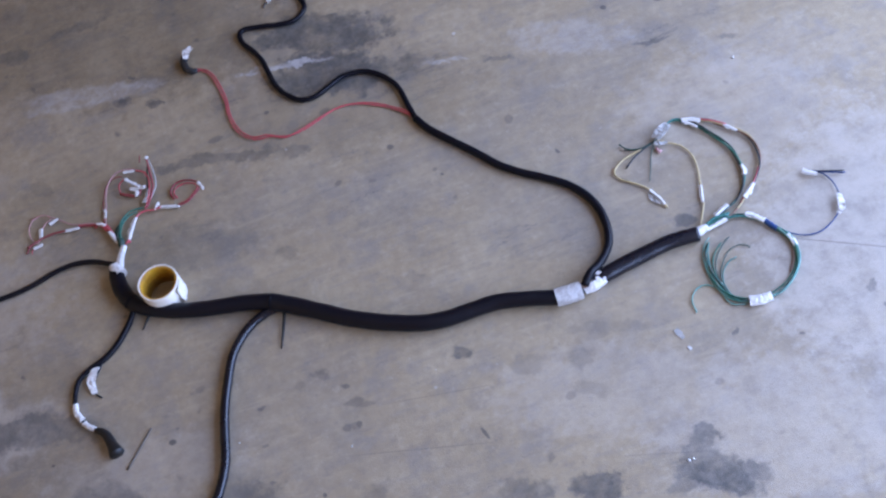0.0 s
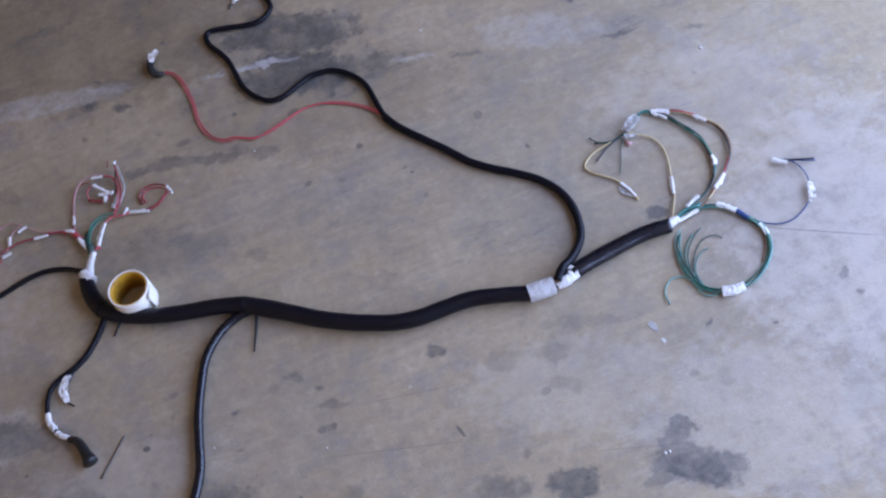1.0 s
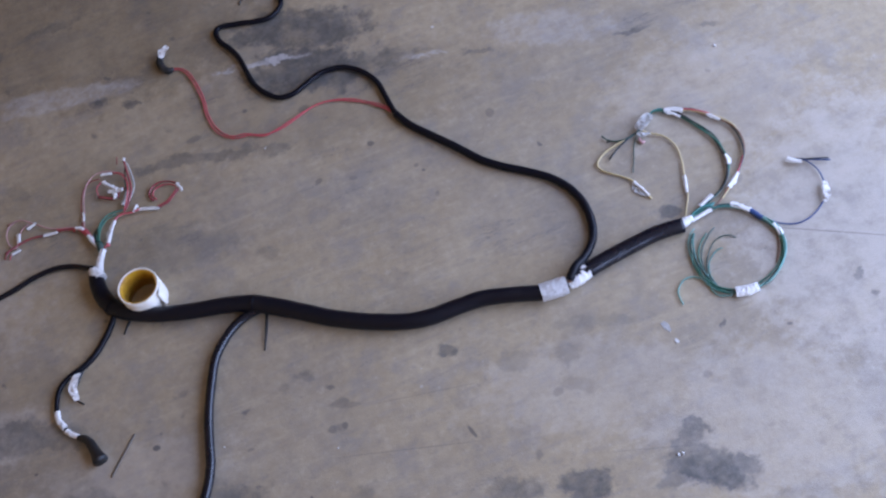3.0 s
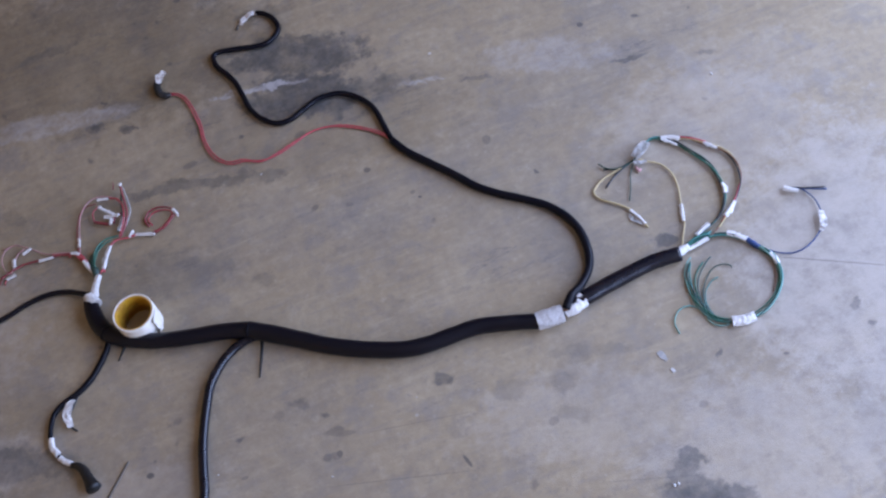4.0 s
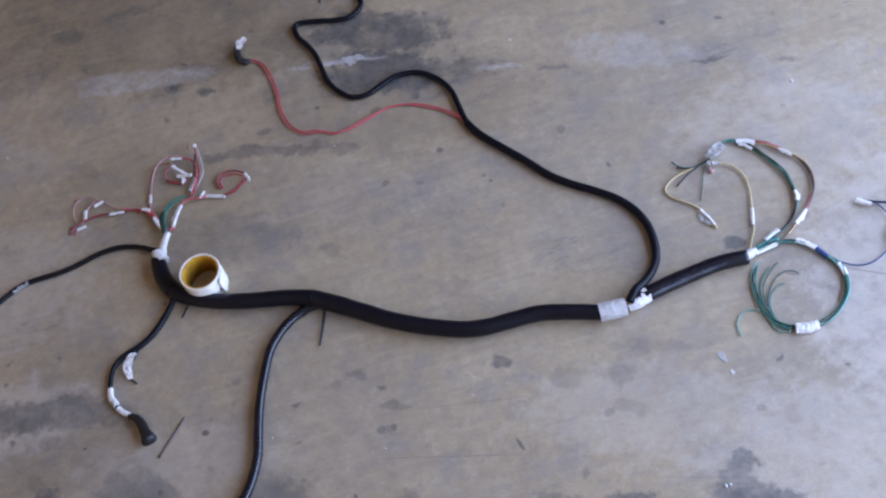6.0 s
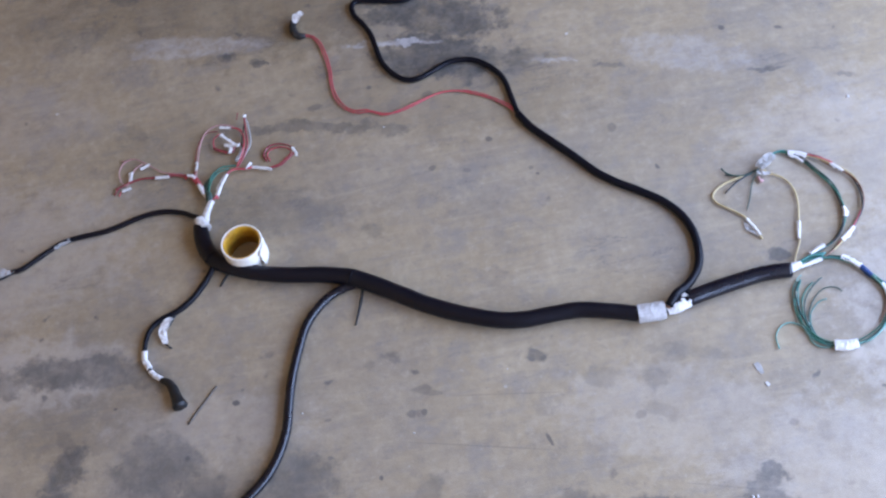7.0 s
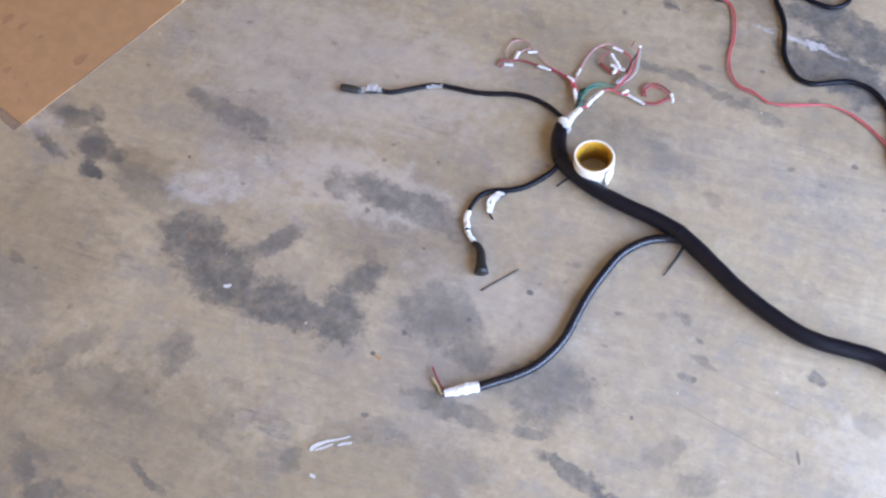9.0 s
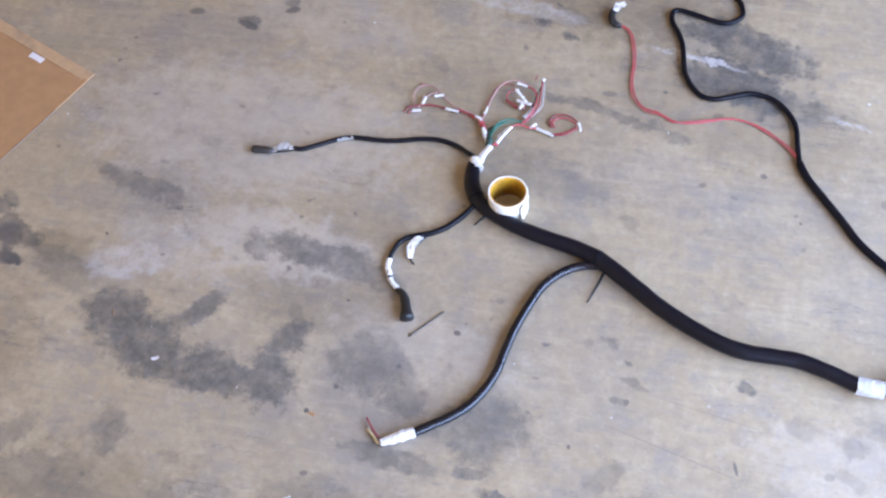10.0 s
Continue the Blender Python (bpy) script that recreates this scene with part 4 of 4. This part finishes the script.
wire("wire", [(0.414, 0.903), (0.410, 0.930), (0.416, 0.953), (0.433, 0.969), (0.447, 0.972)], 0.0012, TEAL, fan, 0.003)
wire("wire", [(0.421, 0.897), (0.405, 0.919), (0.394, 0.934), (0.380, 0.943), (0.364, 0.940), (0.351, 0.924), (0.350, 0.902)], 0.0014, MINT, fan, 0.003, "pale green wire")
wire("wire", [(0.531, 0.996), (0.543, 0.975), (0.544, 0.955), (0.539, 0.932), (0.524, 0.910), (0.505, 0.894), (0.487, 0.885), (0.465, 0.882)], 0.0015, MINT, fan, 0.006, "pale green wire")
wire("wire", [(0.525, 0.997), (0.536, 0.977), (0.538, 0.956), (0.533, 0.934), (0.519, 0.914), (0.502, 0.901), (0.483, 0.893), (0.464, 0.888)], 0.0014, GREEN, fan, 0.004)
wire("wire", [(0.429, 0.888), (0.408, 0.904), (0.397, 0.926), (0.393, 0.951), (0.395, 0.978), (0.400, 0.999), (0.413, 1.017), (0.421, 1.022)], 0.0012, MINT, fan, 0.004)
wire("wire", [(0.427, 0.887), (0.410, 0.893), (0.402, 0.906), (0.404, 0.925), (0.408, 0.937)], 0.0013, MINT, fan, 0.003)
wire("wire", [(0.524, 1.008), (0.535, 0.984), (0.536, 0.960), (0.529, 0.936), (0.514, 0.914)], 0.0013, BROWN, fan, 0.003, "brown wire")
wrap([(0.433, 0.888), (0.450, 0.884), (0.469, 0.883)], [0.0085, 0.009, 0.0078], fan, 0.007, label="white tape round the coil", seed=31.0, flat=0.7)
sleeve([(0.491, 1.039), (0.504, 1.029), (0.515, 1.015)], 0.0052, 0.007, fan)
sleeve([(0.538, 0.978), (0.540, 0.968), (0.541, 0.955)], 0.0044, 0.007, fan)
wrap([(0.516, 1.016), (0.521, 1.006), (0.527, 0.995)], 0.0048, fan, 0.006, BLUE, "dark blue tape", 33.0)
wire("wire", [(0.523, 1.005), (0.545, 0.980), (0.568, 0.967), (0.592, 0.966), (0.617, 0.977), (0.636, 0.994), (0.645, 1.017), (0.647, 1.041), (0.640, 1.064), (0.628, 1.076)], 0.0014, BLUE, fan, [0.006, 0.004, 0.003, 0.003, 0.004, 0.005, 0.006, 0.006, 0.005, 0.004], "thin blue wire")
wire("wire", [(0.628, 1.076), (0.648, 1.064), (0.673, 1.052)], 0.0018, BLUE, fan, [0.005, 0.006, 0.006])
wire("wire", [(0.616, 1.082), (0.635, 1.070), (0.672, 1.055)], 0.0013, BLACK_WIRE, fan, [0.005, 0.008, 0.009])
sleeve([(0.611, 1.082), (0.619, 1.074), (0.630, 1.067)], 0.0046, 0.008, fan)
flag([(0.645, 1.017), (0.641, 1.004), (0.637, 0.992), (0.629, 0.984)], [0.008, 0.013, 0.013, 0.006], [0.009, 0.012, 0.011, 0.007], fan, label="white tape tag on the blue wire", seed=35)
# two upper loops
ringed([(0.418, 1.038), (0.442, 1.042), (0.466, 1.047), (0.486, 1.057), (0.504, 1.071), (0.526, 1.090), (0.547, 1.114), (0.557, 1.132), (0.562, 1.158), (0.559, 1.182), (0.545, 1.204), (0.529, 1.221), (0.511, 1.240), (0.494, 1.249), (0.469, 1.257)], 0.0055, (BROWN, BLACK_WIRE, YELLOW), 0.0017, 0.0022)
wire("wire", [(0.492, 1.061), (0.508, 1.075), (0.530, 1.094), (0.549, 1.118)], 0.0018, RED, fan, 0.007)
wire("wire", [(0.498, 1.247), (0.516, 1.235), (0.533, 1.220)], 0.0019, RED, fan, 0.008)
ringed([(0.420, 1.042), (0.444, 1.051), (0.468, 1.062), (0.489, 1.072), (0.507, 1.089), (0.519, 1.111), (0.524, 1.141), (0.521, 1.173), (0.510, 1.201), (0.496, 1.226), (0.482, 1.246), (0.466, 1.258)], 0.0055, (DARK_GREEN, GREEN, BLACK_WIRE), 0.0018, 0.0024)
ringed([(0.419, 1.041), (0.434, 1.048), (0.449, 1.051), (0.467, 1.049)], 0.010, (TEAL, TEAL), 0.0022, 0.0025)
sleeve([(0.423, 1.035), (0.440, 1.038), (0.460, 1.042)], 0.0042, 0.008, fan)
sleeve([(0.445, 1.054), (0.457, 1.060), (0.472, 1.066)], 0.0046, 0.009, fan)
sleeve([(0.502, 1.071), (0.514, 1.079), (0.528, 1.090)], 0.0046, 0.008, fan)
sleeve([(0.523, 1.131), (0.523, 1.122), (0.520, 1.112)], 0.0042, 0.008, fan)
sleeve([(0.467, 1.258), (0.482, 1.254), (0.496, 1.245)], 0.0046, 0.009, fan)
sleeve([(0.472, 1.254), (0.479, 1.245), (0.487, 1.234)], 0.0036, 0.007, fan)
sleeve([(0.529, 1.220), (0.537, 1.211), (0.545, 1.200)], 0.0030, 0.008, fan)
ringed([(0.471, 1.257), (0.458, 1.265), (0.447, 1.265), (0.435, 1.257), (0.419, 1.243), (0.405, 1.235)], 0.006, (TEAL, GREEN, DARK_GREEN), 0.0018, 0.0022)
flag([(0.442, 1.258), (0.434, 1.252), (0.422, 1.244), (0.411, 1.237)], [0.012, 0.018, 0.020, 0.016], [0.014, 0.016, 0.016, 0.012], fan, CLEAR, label="crumpled clear tape", seed=37)
flag([(0.406, 1.232), (0.415, 1.226), (0.428, 1.225)], [0.006, 0.008, 0.004], [0.010, 0.010, 0.009], fan, CLEAR, label="clear tape", seed=39)
wire("wire", [(0.418, 1.242), (0.399, 1.234), (0.384, 1.232), (0.367, 1.236), (0.357, 1.244), (0.351, 1.255)], 0.0015, DARK_GREEN, fan, 0.005)
wire("wire", [(0.414, 1.241), (0.395, 1.236), (0.378, 1.233), (0.362, 1.239), (0.354, 1.242)], 0.0014, BLACK_WIRE, fan, 0.003)
wire("wire", [(0.412, 1.239), (0.388, 1.231), (0.369, 1.222), (0.350, 1.209), (0.345, 1.205)], 0.0017, BLACK_WIRE, fan, 0.004)
wire("wire", [(0.405, 1.232), (0.393, 1.213), (0.383, 1.188), (0.372, 1.165)], 0.0010, DARK_GREEN, fan, 0.003)
wire("wire", [(0.388, 1.232), (0.368, 1.229), (0.343, 1.222), (0.324, 1.207), (0.326, 1.190), (0.352, 1.165), (0.366, 1.148), (0.374, 1.127), (0.380, 1.104)], 0.0022, YELLOW, fan, 0.0035, "yellow wire")
wire("wire", [(0.325, 1.193), (0.343, 1.175), (0.360, 1.155)], 0.0014, BLACK_WIRE, fan, 0.003)
sleeve([(0.365, 1.146), (0.372, 1.131), (0.378, 1.111)], 0.0030, 0.005, fan)
flag([(0.364, 1.144), (0.365, 1.131), (0.373, 1.119), (0.379, 1.110)], [0.006, 0.014, 0.012, 0.005], 0.004, fan, CLEAR, label="clear tape", seed=41)
wire("wire", [(0.415, 1.236), (0.427, 1.226), (0.447, 1.211), (0.457, 1.185), (0.455, 1.154), (0.446, 1.121), (0.438, 1.088), (0.425, 1.063), (0.415, 1.043)], 0.0019, YELLOW, fan, [0.008, 0.006, 0.004, 0.004, 0.004, 0.004, 0.004, 0.006, 0.010], "yellow wire")
sleeve([(0.447, 1.122), (0.443, 1.107), (0.438, 1.090)], 0.0032, 0.005, fan)
wire("wire", [(0.407, 1.224), (0.408, 1.213), (0.413, 1.216)], 0.0030, PINK, fan, 0.004, "pink wire ends")

# ---- roll of masking tape ----
def tape_roll(x, y, r, h):
    """A nearly used-up roll of masking tape: cardboard core, a few layers of tape, a torn loose end."""
    roll = thing("tape_roll", "nearly used cream masking tape roll beside the harness", "tape roll")
    roll.location = (x, y, 0)

    def ring(name, r0, r1, z0, z1, mat, label, wobble=0.0, round_=0.0008):
        bm = bmesh.new()
        n = 64
        rows = []
        for k in range(n):
            a = 2 * math.pi * k / n
            w = 1 + wobble * noise.noise(Vector((math.cos(a), math.sin(a), 3)) * 2.2)
            c, s = math.cos(a), math.sin(a)
            prof = ((r0, z0), (r0, z1 - round_), (r0 + round_, z1), (r1 * w - round_, z1), (r1 * w, z1 - round_), (r1 * w, (z0 + z1) / 2), (r1 * w, z0 + round_), (r1 * w - round_, z0))
            rows.append([bm.verts.new((c * q, s * q, z)) for q, z in prof])
        for k in range(n):
            a, b = rows[k], rows[(k + 1) % n]
            for j in range(8):
                bm.faces.new((a[j], b[j], b[(j + 1) % 8], a[(j + 1) % 8]))
        return part(name, bm, mat, roll, label)

    ring("core", r - 0.0058, r - 0.0034, 0.0, h - 0.0006, CORE, "yellow cardboard core")
    ring("tape_band", r - 0.0034, r, 0.0006, h, MASKING, "last layers of cream tape", 0.02)
    bm = bmesh.new()
    rows = []
    for i in range(14):
        a = radians(-44) + i * radians(3.2)
        lift = 0.0004 + 0.0042 * (1 - i / 13) ** 2.5
        row = []
        for j in range(9):
            z = 0.004 + (h - 0.006) * j / 8
            fray = 0.006 * noise.noise(Vector((j * 0.9, 0, 5))) * (1 - i / 13)
            q = r + lift * (1 + 0.5 * math.sin(j * 0.8)) + 0.002 * noise.noise(Vector((i * 0.4, j * 0.5, 9)))
            aa = a + fray * 8
            row.append((bm.verts.new((math.cos(aa) * q, math.sin(aa) * q, z)), bm.verts.new((math.cos(aa) * (q + 0.0006), math.sin(aa) * (q + 0.0006), z))))
        rows.append(row)
    for a, b in zip(rows, rows[1:]):
        for j in range(8):
            bm.faces.new((a[j][0], b[j][0], b[j + 1][0], a[j + 1][0]))
            bm.faces.new((a[j][1], a[j + 1][1], b[j + 1][1], b[j][1]))
    for j in range(8):
        bm.faces.new((rows[0][j][0], rows[0][j + 1][0], rows[0][j + 1][1], rows[0][j][1]))
    part("loose_end", bm, MASKING, roll, "torn loose end of tape")
    return roll


tape_roll(-0.483, 1.273, 0.0365, 0.050)


# ---- brown board ----
def board(a, b, depth, thick):
    """A flat brown sheet: its near edge runs from a to b, and it reaches back from there."""
    a, b = Vector((*a, 0)), Vector((*b, 0))
    along = (b - a).normalized()
    back = Vector((-along.y, along.x, 0))
    length = (b - a).length
    sheet = thing("brown_board", "brown hardboard sheet with taped edge lying on the concrete", "board")

    def slab(name, u0, u1, v0, v1, z0, z1, mat, label, ragged=0.0, n=24):
        bm = bmesh.new()
        rim = []
        for k in range(n + 1):
            rim.append((u0 + (u1 - u0) * k / n, v0, 0))
        for k in range(1, n + 1):
            rim.append((u1, v0 + (v1 - v0) * k / n, 1))
        for k in range(1, n + 1):
            rim.append((u1 - (u1 - u0) * k / n, v1, 2))
        for k in range(1, n):
            rim.append((u0, v1 - (v1 - v0) * k / n, 3))
        low, high = [], []
        for u, v, e in rim:
            j = ragged * noise.noise(Vector((u * 40, v * 40, e)))
            p = a + along * (u + j) + back * (v + j)
            low.append(bm.verts.new(p + Vector((0, 0, z0))))
            high.append(bm.verts.new(p + Vector((0, 0, z1))))
        bm.faces.new(high)
        bm.faces.new(low[::-1])
        for k in range(len(rim)):
            m = (k + 1) % len(rim)
            bm.faces.new((low[k], low[m], high[m], high[k]))
        return part(name, bm, mat, sheet, label, smooth=False)

    body = slab("panel", 0, length, 0, depth, 0.0, thick, CARD, "brown sheet with faint spots", 0.001)
    slab("torn_edge", length * 0.3, length * 0.74, -0.0014, -0.0004, 0.0005, thick + 0.0006, CARD_EDGE, "pale frayed edge", 0.0012)
    slab("end_strip", -0.016, -0.0006, 0.003, depth, 0.0005, thick * 0.7, CARD_EDGE, "pale bare end strip", 0.003)
    slab("edge_tape", length - 0.024, length + 0.001, 0.012, depth, thick + 0.0002, thick + 0.001, CARD_TAPE, "strip of tan tape", 0.001)
    slab("corner_tape", length - 0.020, length + 0.002, -0.001, 0.010, thick + 0.0002, thick + 0.001, CARD_TAPE, "torn corner of tan tape", 0.003)
    slab("label", length - 0.040, length - 0.026, 0.115, 0.150, thick + 0.0002, thick + 0.0008, PAPER, "small white paper label", 0.0015)
    for u, v, s in ((0.178, 0.041, 0.0170), (0.061, 0.101, 0.0040), (0.066, 0.130, 0.0110), (0.162, 0.145, 0.0070), (0.067, 0.072, 0.0040), (0.150, 0.233, 0.0160), (0.157, 0.196, 0.0120), (0.034, 0.051, 0.0040)):
        bm = bmesh.new()
        ring = []
        for k in range(18):
            t = 2 * math.pi * k / 18
            q = s * (1 + 0.4 * noise.noise(Vector((math.cos(t), math.sin(t), u * 99))))
            ring.append(bm.verts.new(a + along * (u + q * math.cos(t)) + back * (v + 0.6 * q * math.sin(t)) + Vector((0, 0, thick + 0.0003))))
        top = [bm.verts.new(r.co) for r in ring]
        for r in ring:
            r.co.z -= 0.0003
        bm.faces.new(top)
        for k in range(18):
            bm.faces.new((ring[k], ring[(k + 1) % 18], top[(k + 1) % 18], top[k]))
        part("stain", bm, BOARD_SPOT, sheet, "brown oily spot", smooth=False)
    return sheet


BOARD_SPOT = plain("oily_spot", (0.38, 0.205, 0.11), 0.5, 0.2, 40, 0.1)
board((-1.542, 1.068), (-1.367, 1.457), 0.62, 0.0020)


# ---- loose bits on the floor ----
def offcut(points, r, label):
    ob = part("cable_tie_offcut", tube_mesh(lie(points, r), r, 4, 0.01, 0.05, 0.5), STEEL, None, label)
    return tagged(ob, category="offcut")


offcut([(-0.554, 1.033), (-0.579, 1.004), (-0.605, 0.974)], 0.0020, "thin dark offcut of a cable tie on the floor")


def scrap(name, points, widths, label, seed, mat=None):
    ob = flag(points, widths, 0.0012, None, mat or SCRAP, name, label, seed, 0.15)
    return tagged(ob, category="scrap")


# White paint on the floor, built as a thin raised strip with shreds.
scrap("paint_strip", [(-0.784, 0.609), (-0.780, 0.619), (-0.766, 0.631), (-0.746, 0.642), (-0.730, 0.652)], [0.005, 0.008, 0.0045, 0.003, 0.002], "ragged strip of white paint on the floor", 51)
scrap("tape_scrap", [(-0.777, 0.612), (-0.764, 0.622), (-0.752, 0.632)], [0.002, 0.004, 0.002], "thin white shred on the floor", 59)
scrap("tape_scrap", [(-0.744, 0.631), (-0.734, 0.638), (-0.724, 0.642)], [0.003, 0.005, 0.003], "thin white shred on the floor", 52)
scrap("tape_scrap", [(-0.770, 0.571), (-0.764, 0.570), (-0.760, 0.568)], [0.005, 0.006, 0.003], "thin white shred on the floor", 53)
scrap("tape_scrap", [(0.308, 0.887), (0.311, 0.878), (0.314, 0.867)], [0.007, 0.011, 0.005], "small clear scrap of tape on the floor", 54, CLEAR)
scrap("tape_scrap", [(0.315, 0.852), (0.318, 0.845)], [0.004, 0.006], "small white scrap of tape on the floor", 55)
scrap("tape_scrap", [(-1.038, 0.854), (-1.031, 0.855), (-1.026, 0.860)], [0.004, 0.007, 0.004], "small white scrap of tape on the floor", 56)
scrap("tape_scrap", [(-1.139, 0.937), (-1.132, 0.924)], [0.004, 0.004], "sliver of pale wood on the floor", 57, CARD_EDGE)
scrap("tape_scrap", [(-0.740, 0.803), (-0.728, 0.799)], [0.004, 0.006], "sliver of orange plastic on the floor", 58, CARD)


def pebble(x, y, r, label="small pale chip lying on the floor", mat=None):
    bm = bmesh.new()
    bmesh.ops.create_icosphere(bm, subdivisions=2, radius=r)
    for v in bm.verts:
        v.co *= 1 + 0.5 * noise.noise(v.co / r * 1.1 + Vector((x * 50, y * 50, 0)))
        v.co.z = max(v.co.z * 0.6, -0.35 * r) + 0.35 * r
        v.co += Vector((x, y, 0))
    return tagged(part("chip", bm, mat or CRUMB, None, label), category="chip", group="chips on the floor")


for x, y, r in [(0.603, 1.354, 0.0035), (-0.213, 1.494, 0.0019), (-1.384, 1.352, 0.0019), (-0.416, 0.954, 0.0019), (-0.874, 0.826, 0.0019), (0.245, 0.675, 0.0032), (0.252, 0.675, 0.0026), (-0.241, 0.882, 0.0019), (-1.059, 0.915, 0.0013), (-0.076, 0.961, 0.0013), (-1.203, 0.881, 0.0013)]:
    pebble(x, y, 0.8 * r, "small pale chip lying on the floor", SCRAP)
